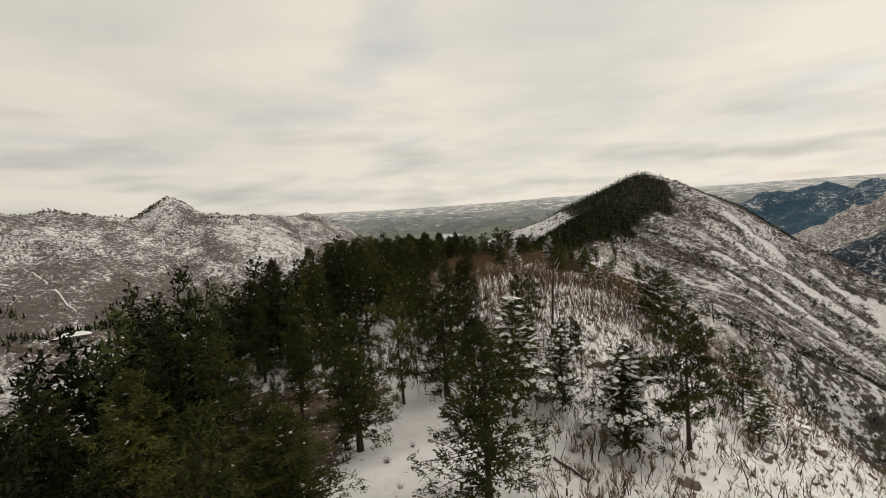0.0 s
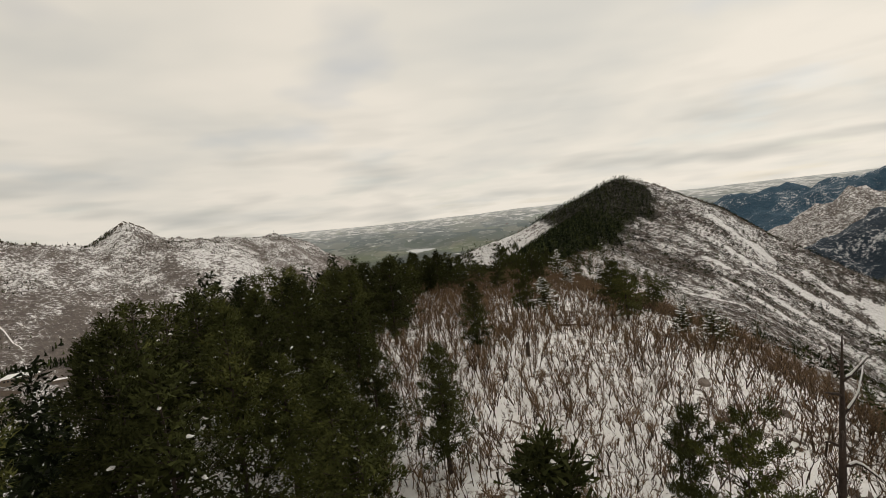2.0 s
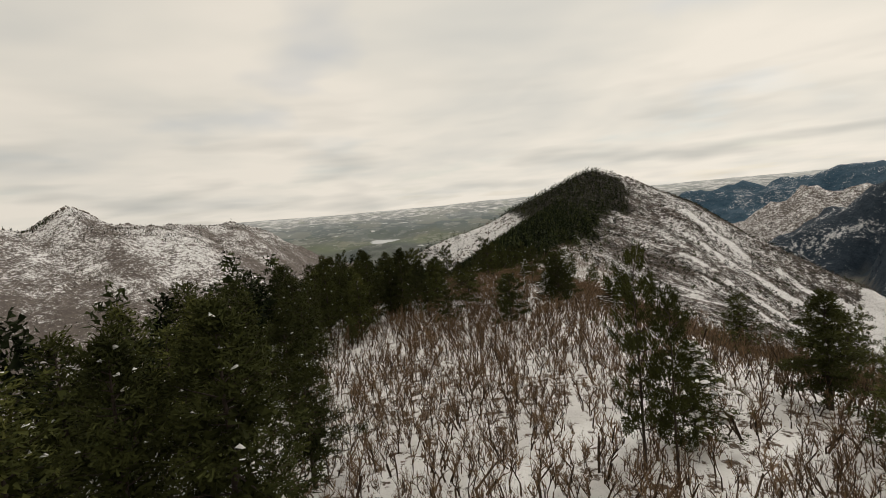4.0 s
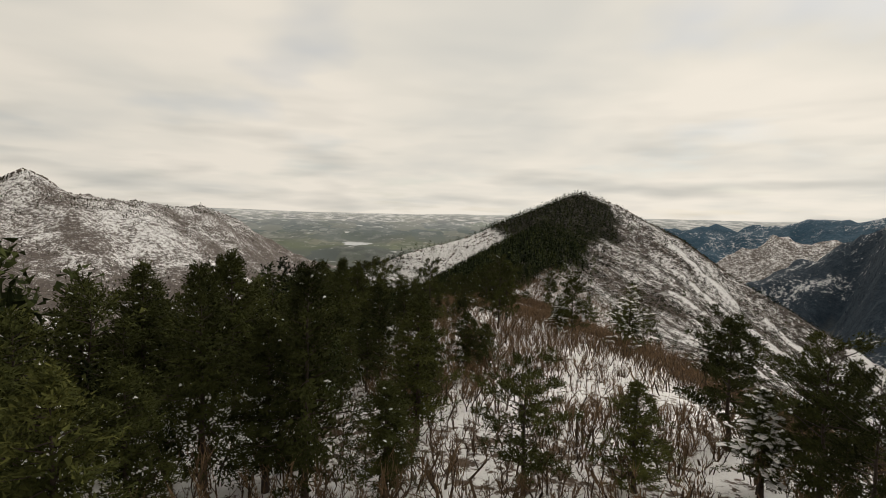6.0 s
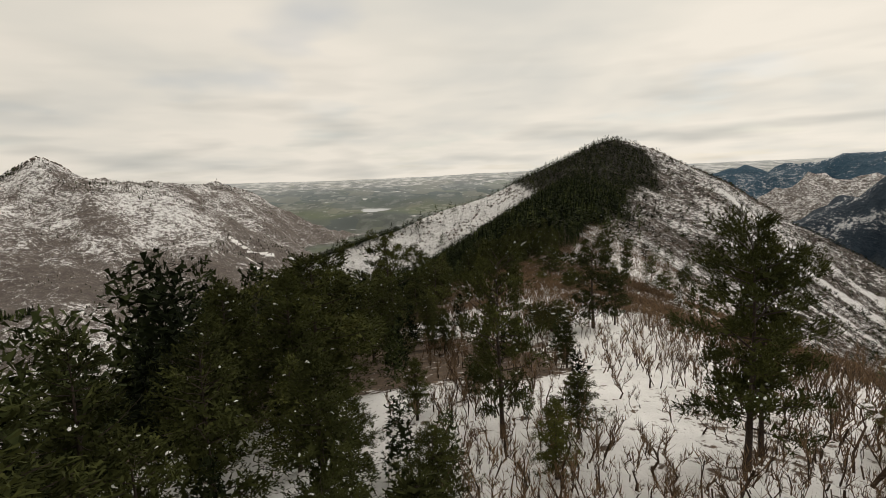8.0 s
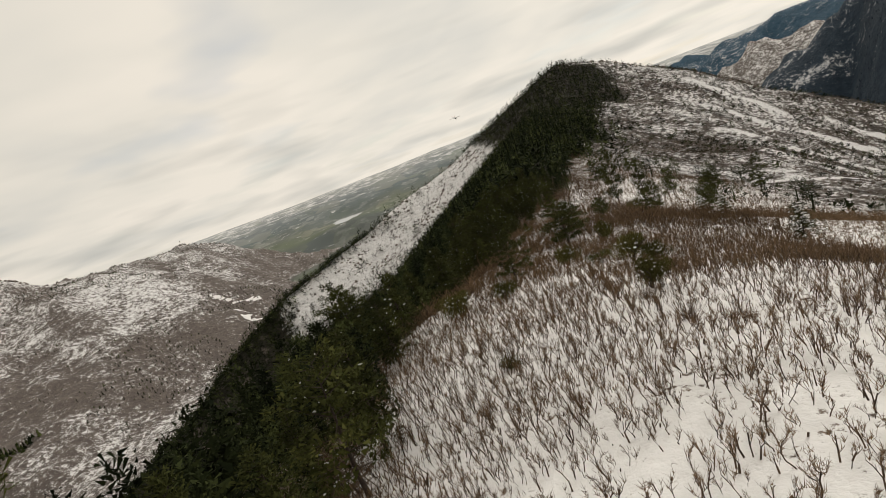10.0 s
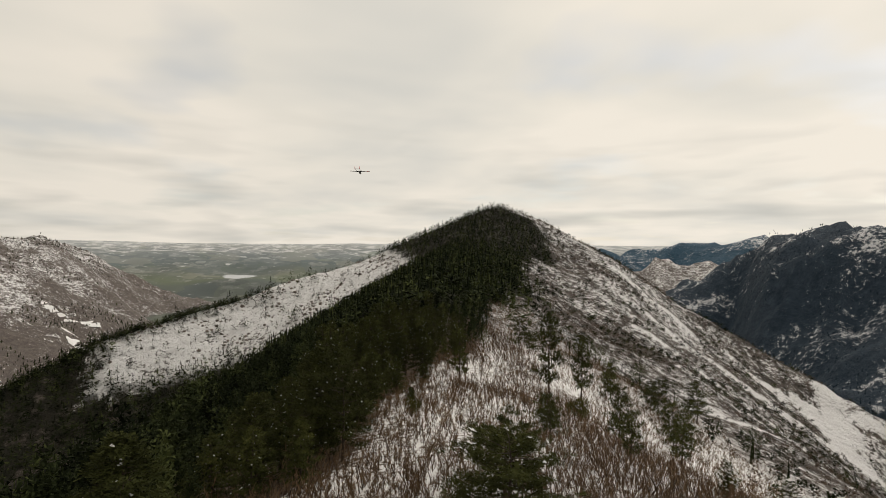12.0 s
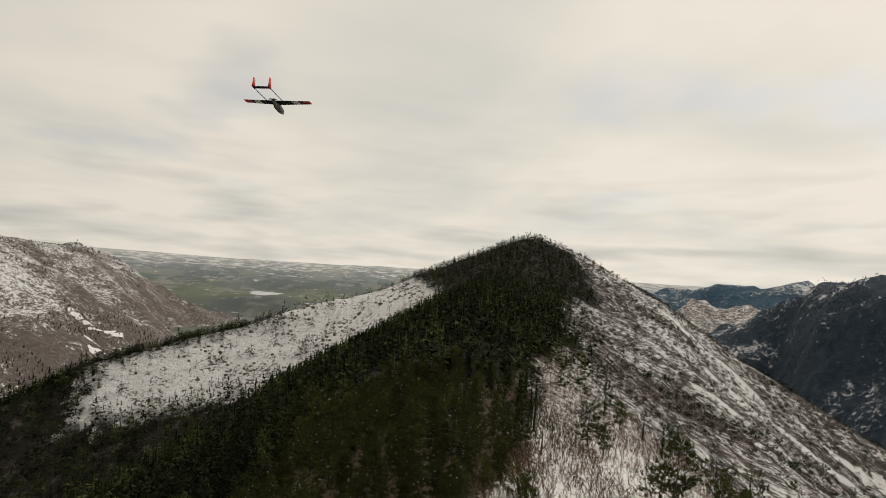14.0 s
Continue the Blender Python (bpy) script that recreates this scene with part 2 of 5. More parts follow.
    rough_far = mathn(nt, "ADD", mathn(nt, "MULTIPLY", sc4, 7.0), mathn(nt, "ADD", mathn(nt, "MULTIPLY", sc2, 14.0), mathn(nt, "MULTIPLY", sc1, 0.9)))
    up = mathn(nt, "ADD", rough_near, mathn(nt, "MULTIPLY", rough_far, mathn(nt, "MULTIPLY", attribute(nt, "far"), mathn(nt, "SUBTRACT", 1.0, attribute(nt, "plain")))))
    bump(nt, b, up, 0.8, 1.0)
    return m


def plain_material(name, stops, scale=6.0, rough=0.9, spread=0.0, strength=0.2, dist=0.02):
    """A material with two scales of noise; spread: lightness change from piece to piece."""
    m, nt, b = material(name, rough)
    pos = position(nt)
    v = mathn(nt, "ADD", mathn(nt, "MULTIPLY", noise_node(nt, scale, 5, 0.6, pos), 0.7), mathn(nt, "MULTIPLY", noise_node(nt, scale * 0.12, 3, 0.5, pos), 0.3))
    if spread:
        v = mathn(nt, "ADD", v, mathn(nt, "MULTIPLY", mathn(nt, "SUBTRACT", island(nt), 0.5), spread))
    nt.links.new(ramp(nt, v, *stops), b.inputs["Base Color"])
    if strength:
        bump(nt, b, noise_node(nt, scale * 3, 4, 0.6, pos), strength, dist)
    return m


def needle_material(name, dark, mid, light, grove=False):
    m, nt, b = material(name, 0.9)
    b.inputs["Specular IOR Level"].default_value = 0.06
    info = make_node(nt, "ShaderNodeObjectInfo")
    v = mathn(nt, "ADD", mathn(nt, "MULTIPLY", island(nt), 0.22), mathn(nt, "MULTIPLY", attribute(nt, "tone") if grove else info.outputs["Random"], 0.62 if grove else 0.3))
    clump = mathn(nt, "ADD", mathn(nt, "MULTIPLY", mathn(nt, "SUBTRACT", noise_node(nt, 0.3, 2, 0.5, position(nt)), 0.3), 0.7), mathn(nt, "MULTIPLY", mathn(nt, "SUBTRACT", noise_node(nt, 1.7, 2, 0.5, position(nt)), 0.4), 0.5))
    v = mathn(nt, "ADD", v, mathn(nt, "SUBTRACT", clump, 0.16) if grove else clump)
    col = ramp(nt, v, (0.15, dark), (0.55, mid), (0.92, light))
    nt.links.new(col, b.inputs["Base Color"])
    return m


MAT_GROUND = ground_material()
MAT_NEEDLE = needle_material("pine_needles", (0.014, 0.016, 0.005), (0.045, 0.05, 0.015), (0.126, 0.126, 0.036))
MAT_FOREST = needle_material("far_needles", (0.005, 0.0075, 0.003), (0.02, 0.026, 0.0095), (0.082, 0.096, 0.033), True)
MAT_BARK = plain_material("pine_bark", ((0.3, (0.018, 0.014, 0.012)), (0.6, (0.06, 0.043, 0.034)), (0.8, (0.1, 0.075, 0.06))), 9)
MAT_OAK = plain_material("oak_bark", ((0.3, (0.024, 0.016, 0.01)), (0.55, (0.058, 0.038, 0.024)), (0.8, (0.125, 0.083, 0.052))), 3, 0.9, 0.5, 0)
MAT_TWIG = plain_material("oak_twigs", ((0.3, (0.062, 0.039, 0.021)), (0.55, (0.15, 0.096, 0.053)), (0.8, (0.27, 0.18, 0.1))), 0.4, 0.9, 0.35, 0)
MAT_BRUSH = plain_material("dry_brush", ((0.3, (0.04, 0.03, 0.022)), (0.55, (0.1, 0.074, 0.052)), (0.8, (0.19, 0.145, 0.105))), 0.15, 0.95, 0.4, 0)
MAT_SNOW = plain_material("fresh_snow", ((0.3, (0.74, 0.73, 0.73)), (0.7, (0.85, 0.84, 0.83))), 2.5, 0.7)
MAT_ROCK = plain_material("grey_rock", ((0.25, (0.04, 0.034, 0.03)), (0.5, (0.14, 0.115, 0.1)), (0.75, (0.28, 0.24, 0.21))), 0.8, 0.92, 0.2, 0.6, 0.2)
MAT_DEAD = plain_material("dead_wood", ((0.3, (0.03, 0.024, 0.02)), (0.6, (0.1, 0.08, 0.065)), (0.8, (0.2, 0.165, 0.14))), 7)
# distance haze is put into the canyon needles as a blue tint
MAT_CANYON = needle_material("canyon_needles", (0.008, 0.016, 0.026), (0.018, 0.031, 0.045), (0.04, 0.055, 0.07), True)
MAT_JUNIPER = needle_material("scrub_green", (0.03, 0.031, 0.011), (0.085, 0.08, 0.026), (0.18, 0.155, 0.05))

# the model aeroplane: place, nose direction, wing direction
PLANE_AT = (38.11, 255.00, 33.28)
PLANE_NOSE = (0.487, 0.859, -0.135)
PLANE_WING = (0.959, -0.305, -0.060)
MAT_BLACK = plain_material("black_foam", ((0.3, (0.012, 0.012, 0.013)), (0.8, (0.03, 0.03, 0.03))), 8, 0.6, 0, 0)
MAT_WHITE = plain_material("white_foam", ((0.3, (0.62, 0.61, 0.58)), (0.8, (0.76, 0.75, 0.72))), 8, 0.6, 0, 0)
MAT_RED = plain_material("red_film", ((0.3, (0.55, 0.05, 0.035)), (0.8, (0.7, 0.09, 0.06))), 8, 0.45, 0, 0)
MAT_POD = plain_material("grey_foam", ((0.3, (0.1, 0.1, 0.095)), (0.8, (0.2, 0.2, 0.19))), 8, 0.6, 0, 0)
MAT_TAIL = plain_material("dark_tail", ((0.3, (0.03, 0.03, 0.03)), (0.8, (0.07, 0.07, 0.07))), 8, 0.6, 0, 0)
MAT_WALL = plain_material("tan_wall", ((0.3, (0.14, 0.11, 0.085)), (0.8, (0.24, 0.2, 0.16))), 0.6)
MAT_PANE = plain_material("window_pane", ((0.3, (0.02, 0.02, 0.025)), (0.8, (0.04, 0.04, 0.05))), 0.6, 0.15)
MAT_ROAD = plain_material("wet_road", ((0.3, (0.06, 0.045, 0.035)), (0.8, (0.13, 0.1, 0.08))), 0.3)
MAT_WATER = plain_material("lake_ice", ((0.3, (0.5, 0.52, 0.54)), (0.8, (0.66, 0.68, 0.7))), 0.02, 0.25, 0, 0.1, 0.05)


# ---- terrain: ridges with crest lines and side slopes on a wide base ----
RNG = np.random.default_rng(7)
LAT = RNG.random((256, 256))


def vnoise(x, y):
    """Smooth value noise, -1 to 1."""
    xi, yi = np.floor(x).astype(int), np.floor(y).astype(int)
    fx, fy = x - xi, y - yi
    fx, fy = fx * fx * fx * (fx * (6 * fx - 15) + 10), fy * fy * fy * (fy * (6 * fy - 15) + 10)
    g = lambda a, b: LAT[a & 255, b & 255]
    top = g(xi, yi) * (1 - fx) + g(xi + 1, yi) * fx
    low = g(xi, yi + 1) * (1 - fx) + g(xi + 1, yi + 1) * fx
    return 2 * (top * (1 - fy) + low * fy) - 1


def fbm(x, y, octaves=4, gain=0.5):
    v, a, s = 0.0, 1.0, 0.0
    for k in range(octaves):
        v = v + a * vnoise(x * 2.03 ** k + 17.3 * k, y * 2.03 ** k + 5.1 * k)
        s += a
        a *= gain
    return v / s


# crest lines: x, y, z
MAIN = ((-8, -400, 6), (-4, -60, 25), (-2, 0, 24.6), (0, 34, 25.0), (3, 44, 26.6), (4.5, 53, 28.6), (6, 68, 29.4), (10, 85, 28.8), (12, 118, 27.4), (18, 153, 24.6), (21, 175, 22.5), (25, 195, 19.5), (29, 214, 16.6), (38, 232, 13.6),
        (52, 277, 8.8), (72, 320, 8), (98, 395, 11), (135, 465, 20), (165, 512, 28), (198, 560, 43), (222, 598, 56), (235, 606, 56))
SPUR_EAST = ((226, 602, 56), (255, 591, 48), (286, 570, 29), (323, 540, -4), (355, 508, -26), (377, 481, -45), (405, 440, -73), (440, 380, -105), (520, 230, -180))
SPUR_WEST = ((226, 604, 56), (208, 631, 44), (169, 635, 14), (122, 617, 9), (80, 604, 6), (29, 588, -12), (-4, 576, -18), (-45, 559, -30), (-68, 548, -42), (-89, 541, -54), (-220, 500, -130))
LEFT = ((-2600, 600, 160), (-1800, 1150, 118), (-1220, 1456, 99), (-1120, 1534, 99), (-987, 1681, 78), (-914, 1756, 130), (-863, 1804, 98), (-817, 1988, 62), (-732, 2180, 58), (-645, 2480, 56),
        (-515, 2530, 8), (-372, 2560, -85), (-240, 2570, -165), (-90, 2620, -215))
RIGHT_NEAR = ((1500, -600, 190), (1420, 300, 150), (1380, 700, 110), (1318, 988, 80), (1354, 1117, 72), (1380, 1252, 60), (1333, 1310, 4), (1250, 1335, -46), (1162, 1350, -92), (1050, 1360, -140), (850, 1330, -210))
RIGHT_FAR = ((3400, 300, 170), (3300, 1500, 120), (2900, 2000, 105), (2650, 2226, 92), (2485, 2424, 66), (2176, 2725, 16), (2055, 2824, 4), (1700, 3100, -60))
CONE = ((1560, 1920, -50), (1605, 1895, -18), (1665, 1830, -40), (1729, 1769, -2), (1800, 1700, -40))


LAKE_Z = -150.0
# height of a bench along the left side of the crest
BENCH_Y, BENCH_Z = (5, 30, 75, 100, 122, 135, 150, 172, 192), (0, 6, 6, 4.5, 4.5, 4.2, 3.2, 3.2, 0)


def line_field(px, py, crest, left, right, round_l=6.0, round_r=6.0):
    """Height of a ridge at points: crest height less side slope times distance."""
    num, den = 0.0, 0.0
    for (ax, ay, az_), (bx, by, bz) in zip(crest[:-1], crest[1:]):
        dx, dy = bx - ax, by - ay
        n = math.hypot(dx, dy)
        t = np.clip(((px - ax) * dx + (py - ay) * dy) / n ** 2, 0, 1)
        ex, ey = px - ax - t * dx, py - ay - t * dy
        d = np.hypot(ex, ey)
        left_side = (dx * ey - dy * ex) > 0            # to the left of the line's way
        s, w = np.where(left_side, left, right), np.where(left_side, round_l, round_r)
        h = az_ + t * (bz - az_) - s * (np.sqrt(d * d + w * w) - w)
        k = (d + 2.0) ** -7
        num, den = num + h * k, den + k
    return num / den


def smax(a, b, k):
    m = np.maximum(a, b)
    return m + k * np.log(np.exp((a - m) / k) + np.exp((b - m) / k))


CRY, CRX, CRZ = (np.array(v) for v in zip(*[(p[1], p[0], p[2]) for p in MAIN]))


def offset(x, y):
    """Metres to the right of the main crest."""
    return x - np.interp(y, CRY, CRX)


def ground_parts(x, y):
    x, y = np.asarray(x, float), np.asarray(y, float)
    r = np.hypot(x, y - 100)
    base = -225 + 258 * np.clip((r - 2550) / 2250, 0, 1.05) + 6 * fbm(x / 300, y / 300, 3)
    shelf = sstep(-np.hypot((x - 10) / 150, (y - 3300) / 300), -1.9, -0.8)
    base = base + shelf * (LAKE_Z - base)
    main = line_field(x, y, MAIN, 0.64, 0.44, 24.0, 17.0)
    s = offset(x, y)
    # the right flank steepens below the shoulder
    main = main - 0.2 * np.maximum(0, s - 110) * np.clip((y + 200) / 200, 0, 1)
    # before the dip the right shoulder falls away sooner
    main = main - 0.42 * (np.sqrt(np.maximum(0, s - 14) ** 2 + 36) - 6) * sstep(-y, -162, -126) * sstep(-s, -150, -90)
    # a bench along the left side before the slope drops
    main = main + np.interp(y, BENCH_Y, BENCH_Z) * np.exp(-((s + 25.5) / 13.0) ** 2)
    east = line_field(x, y, SPUR_EAST, 0.8, 0.34)
    west = line_field(x, y, SPUR_WEST, 0.62, 0.72)
    hill = smax(smax(main, east, 3.0), west, 3.0)
    left = line_field(x, y, LEFT, 0.45, 0.36)
    rn = line_field(x, y, RIGHT_NEAR, 0.45, 0.42)
    rf = line_field(x, y, RIGHT_FAR, 0.3, 0.3)
    cone = line_field(x, y, CONE, 0.5, 0.5)
    # gullies: broad noise that grows with the drop below the crest
    away = np.clip((r - 300) / 500, 0, 1)
    hill = hill + fbm(x / 46, y / 46, 4) * (0.5 + 4.0 * np.clip((np.abs(s) - 15) / 60, 0, 1)) + 0.35 * fbm(x / 7, y / 7, 3)
    g = lambda v, a: v + away * a * (fbm(x / 170, y / 170, 6, 0.55) - 0.3 * np.abs(fbm(x / 90 + 9, y / 90, 4)))
    left, rn, rf, cone = g(left, 40), g(rn, 85), g(rf, 70), g(cone, 60)
    far = np.maximum(np.maximum(left, rn), np.maximum(rf, cone))
    z = smax(smax(hill, far, 6.0), base, 8.0)
    return z, base, hill, left, rn, rf, cone


# drifts that lie as long white strips: from, to, half width
SNOW_LINES = ((274, 514, 299, 469, 9), (286, 442, 300, 402, 8), (356, 436, 336, 382, 11), (392, 446, 364, 414, 8), (218, 425, 236, 416, 4), (325, 462, 340, 440, 6), (150, 330, 225, 318, 5), (395, 425, 440, 358, 7), (250, 470, 268, 448, 5), (236, 398, 262, 362, 6), (306, 420, 322, 396, 6), (205, 380, 224, 350, 5))


def drifted(x, y):
    """1 on the long drifts of the right flank, 0 off them."""
    v = 0.0
    for ax, ay, bx, by, wide in SNOW_LINES:
        t = np.clip(((x - ax) * (bx - ax) + (y - ay) * (by - ay)) / ((bx - ax) ** 2 + (by - ay) ** 2), 0, 1)
        d = np.hypot(x - ax - t * (bx - ax), y - ay - t * (by - ay)) + wide * 0.8 * fbm(x / wide / 2, y / wide / 2, 3)
        v = np.maximum(v, sstep(-d, -wide, -wide * 0.5))
    return v


def flank_band(x, y):
    """Brush (-) and snow (+) in bands that run down the right flank."""
    along, across = 0.8 * x - 0.6 * y, 0.6 * x + 0.8 * y
    return np.clip(1.7 * fbm(across / 17 + 0.4 * fbm(x / 40, y / 40, 2), along / 85, 3, 0.55), -1, 1)


def height(x, y):
    return ground_parts(x, y)[0]


EDGE_Y = (-60, 0, 30, 46, 62, 75, 90, 98, 104, 110, 116, 121, 127, 132, 140, 150, 160, 172, 185, 230, 260, 286, 327, 400, 446, 507, 545, 572, 595, 608)
EDGE_S = (-4, -7, -6, -6, -8, -10, -11, -14, -19, -16, -12, -6, -6, -10, -9, -6, -5, -8, -13, -15, -5, 2, 10, 27, 36, 48, 48, 42, 18, 6)


def forest_share(x, y):
    """How densely conifers stand: dense left of a wavering edge along the crest."""
    s = offset(x, y) + (5 + 12 * sstep(y, 300, 400)) * fbm(x / 18, y / 18, 3)
    edge = np.interp(y, EDGE_Y, EDGE_S)
    low = -170 - 190 * sstep(y, 150, 450)
    open_face = sstep(y - 588 - 0.32 * (x - 29) - np.interp(x, (-40, 0, 48, 100), (-38, -48, -76, -84)), -7, 7) * sstep(x, -58, -36) * sstep(-x, -148, -130)
    return sstep(edge - s, -2.0, 3.0) * sstep(s, low - 40, low) * (1 - 0.985 * open_face)


def spaced(fine_lo, fine_hi, step_m, lo, hi, grow, back):
    v = list(np.arange(fine_lo, fine_hi, step_m))
    d = step_m
    while v[-1] < hi:
        d *= grow
        v.append(v[-1] + d)
    d = step_m
    while v[0] > lo:
        d *= back
        v.insert(0, v[0] - d)
    v[0], v[-1] = lo, hi
    return np.array(v)


def mesh_from(name, verts, faces, mats, attrs=None, smooth=True):
    me = bpy.data.meshes.new(name)
    verts, faces = np.asarray(verts, np.float32), np.asarray(faces, np.int32)
    n, k = faces.shape
    me.vertices.add(len(verts))
    me.vertices.foreach_set("co", verts.ravel())
    me.loops.add(n * k)
    me.loops.foreach_set("vertex_index", faces.ravel())
    me.polygons.add(n)
    me.polygons.foreach_set("loop_start", np.arange(0, n * k, k, dtype=np.int32))
    me.polygons.foreach_set("use_smooth", np.full(n, smooth))
    for m in mats:
        me.materials.append(m)
    for key, val in (attrs or {}).items():
        at = me.attributes.new(key, "FLOAT", "POINT")
        at.data.foreach_set("value", np.asarray(val, np.float32).ravel())
    me.update(calc_edges=True)
    return me


def sstep(v, lo, hi):
    t = np.clip((v - lo) / (hi - lo), 0, 1)
    return t * t * (3 - 2 * t)


def build_ground():
    xs = spaced(-45, 115, 1.5, -4800, 4800, 1.025, 1.025)
    ys = spaced(15, 330, 1.8, -4600, 4900, 1.02, 1.07)
    X, Y = np.meshgrid(xs, ys)
    z, base, hill, left, rn, rf, cone = ground_parts(X, Y)
    s = offset(X, Y)
    r = np.hypot(X, Y - 100)
    plain = sstep(base - np.maximum(np.maximum(hill, left), np.maximum(np.maximum(rn, rf), cone)), -4, 10) * sstep(r, 900, 1800)
    woods = sstep(np.maximum(rn, rf) - np.maximum(np.maximum(hill, left), cone), -5, 10) * (1 - plain)
    far = np.maximum(sstep(np.abs(s - 5) + 6 * fbm(X / 20, Y / 20, 3), 45, 80), sstep(r + 15 * fbm(X / 20, Y / 20, 3), 210, 290))
    # share of snow: most on the open crest, less on scrub slopes, least under woods
    snow = 0.565 + 0.06 * sstep(Y, 150, 168) * sstep(-Y, -228, -212) + 0.03 * sstep(-Y, -60, -45) + 0.04 * fbm(X / 30, Y / 30, 3) + 0.045 * sstep(-Y, -46, -36) - 0.055 * sstep(s, 4, 14) * sstep(-Y, -75, -45) - 0.01 * sstep(Y, 220, 262) - 0.05 * sstep(s, 8, 20) * sstep(Y, 60, 75)
    snow = snow + far * (0.465 + 0.05 * fbm(X / 60 + 3, Y / 60, 3) - snow)
    snow = snow - 0.24 * forest_share(X, Y) * (1 - plain) * (hill > left) * (r > 60)
    face = sstep(X, -60, -38) * sstep(-X, -150, -125) * sstep(Y - 588 - 0.32 * (X - 29) - np.interp(X, (-40, 0, 48, 100), (-46, -56, -84, -92)), -8, 8) * sstep(-(Y - 606 - 0.32 * (X - 29)), -6, 4)
    snow = snow + face * (0.605 + 0.1 * fbm(X / 9, Y / 9, 4) - snow)
    # gullies down the right flank hold brush, the ribs between them snow
    snow = snow + (0.055 * flank_band(X, Y) - 0.008 + 0.06 * fbm(X / 26 + 2, Y / 26, 3) + 0.06 * fbm(X / 8, Y / 8, 3)) * sstep(s, 25, 60) * sstep(hill - left, 0, 5) * far
    snow = snow + 0.036 * sstep(Y, 215, 250) * sstep(-Y, -430, -350) * sstep(s, 14, 26) * sstep(-s, -135, -95) - 0.03 * sstep(Y, 400, 470) * sstep(s, 60, 90) * (hill > np.maximum(np.maximum(left, rn), cone))
    snow = snow + 0.4 * drifted(X, Y)
    on_left = sstep(left - np.maximum(hill, base), -2, 6)
    snow = snow + on_left * (0.388 + 0.085 * fbm(X / 150, Y / 150, 4) + 0.06 * fbm(X / 45, Y / 45, 3) + 0.06 * (1 - 2.6 * np.abs(fbm((0.8 * X + 0.6 * Y) / 75, (0.6 * X - 0.8 * Y) / 260 + 5, 4))) + 0.065 * sstep(z, -150, 60) - 0.05 * sstep(X, -500, -250) - snow) * (snow < 0.7)
    rib = 1 - 2.4 * np.abs(fbm((0.55 * X + 0.83 * Y) / 90, (0.83 * X - 0.55 * Y) / 330 + 3, 4))
    snow = np.where(woods > 0.5, 0.365 + 0.12 * rib + 0.07 * fbm(X / 130, Y / 130, 4) + 0.05 * sstep(z, -20, 90), snow)
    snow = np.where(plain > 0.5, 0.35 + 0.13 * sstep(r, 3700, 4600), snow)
    snow = np.where(cone >= np.maximum(rn, rf) - 4, 0.46, snow)
    ny, nx = X.shape
    idx = np.arange(nx * ny).reshape(ny, nx)
    faces = np.stack([idx[:-1, :-1], idx[:-1, 1:], idx[1:, 1:], idx[1:, :-1]], -1).reshape(-1, 4)
    me = mesh_from("ground", np.stack([X, Y, z], -1).reshape(-1, 3), faces, [MAT_GROUND], {"snow": snow, "far": far, "litter": forest_share(X, Y) * (hill > left) * (1 - plain), "plain": plain, "woods": woods, "remote": sstep(r, 650, 1100), "range": r / 5000.0, "ridge_haze": sstep(rf - rn, -5, 10)})
    return tagged(new("ground", me), "snow-dusted mountain ridges, valley and plain", "ground", kind="structure")


build_ground()


# ---- trees ----
def tube(path, radii, sides=6):
    """Vertices and triangles of a tapered tube along a path."""
    path = np.asarray(path, float)
    n = len(path)
    tan = np.gradient(path, axis=0)
    tan /= np.linalg.norm(tan, axis=1)[:, None] + 1e-9
    ref = np.array([1.0, 0.2, 0.1]) if abs(tan[0][0]) < 0.8 else np.array([0.1, 1.0, 0.2])
    u = np.cross(tan, ref)
    u /= np.linalg.norm(u, axis=1)[:, None] + 1e-9
    w = np.cross(tan, u)
    a = np.arange(sides) * 2 * math.pi / sides
    v = path[:, None] + np.asarray(radii)[:, None, None] * (np.cos(a)[None, :, None] * u[:, None] + np.sin(a)[None, :, None] * w[:, None])
    f = []
    for i in range(n - 1):
        for j in range(sides):
            p, q = i * sides + j, i * sides + (j + 1) % sides
            f += [(p, q, q + sides), (p, q + sides, p + sides)]
    return v.reshape(-1, 3), np.array(f)


def joined(pieces):
    vs, fs, k = [], [], 0
    for v, f in pieces:
        vs.append(v)
        fs.append(f + k)
        k += len(v)
    if not vs:
        return np.zeros((0, 3)), np.zeros((0, 3), int)
    return np.concatenate(vs), np.concatenate(fs)


def tufts(rng, centres, ways, count, length, width, facing=None, loose=0.62):
    """Needle sprays: count thin triangles fanned out from each centre, their faces turned to the facing side."""
    c = np.repeat(centres, count, axis=0)
    d = np.repeat(ways, count, axis=0) + rng.normal(0, loose, (len(c), 3)) + [0, 0, 0.12]
    d /= np.linalg.norm(d, axis=1)[:, None]
    n = rng.normal(0, 1, d.shape) if facing is None else np.repeat(facing, count, axis=0) + rng.normal(0, 0.33, d.shape)
    side = np.cross(d, n)
    side /= np.linalg.norm(side, axis=1)[:, None] + 1e-9
    L = length * rng.uniform(0.55, 1.3, (len(c), 1))
    W = width * rng.uniform(0.6, 1.3, (len(c), 1))
    c = c + rng.normal(0, length * 0.5, c.shape)
    flip = rng.random((len(c), 1)) < 0.55
    tip, root = np.where(flip, c, c + d * L), np.where(flip, c + d * L, c)
    side = np.where(flip, -side, side)
    v = np.stack([root - side * W, root + side * W, tip], 1).reshape(-1, 3)
    return v, np.arange(len(c) * 3).reshape(-1, 3)


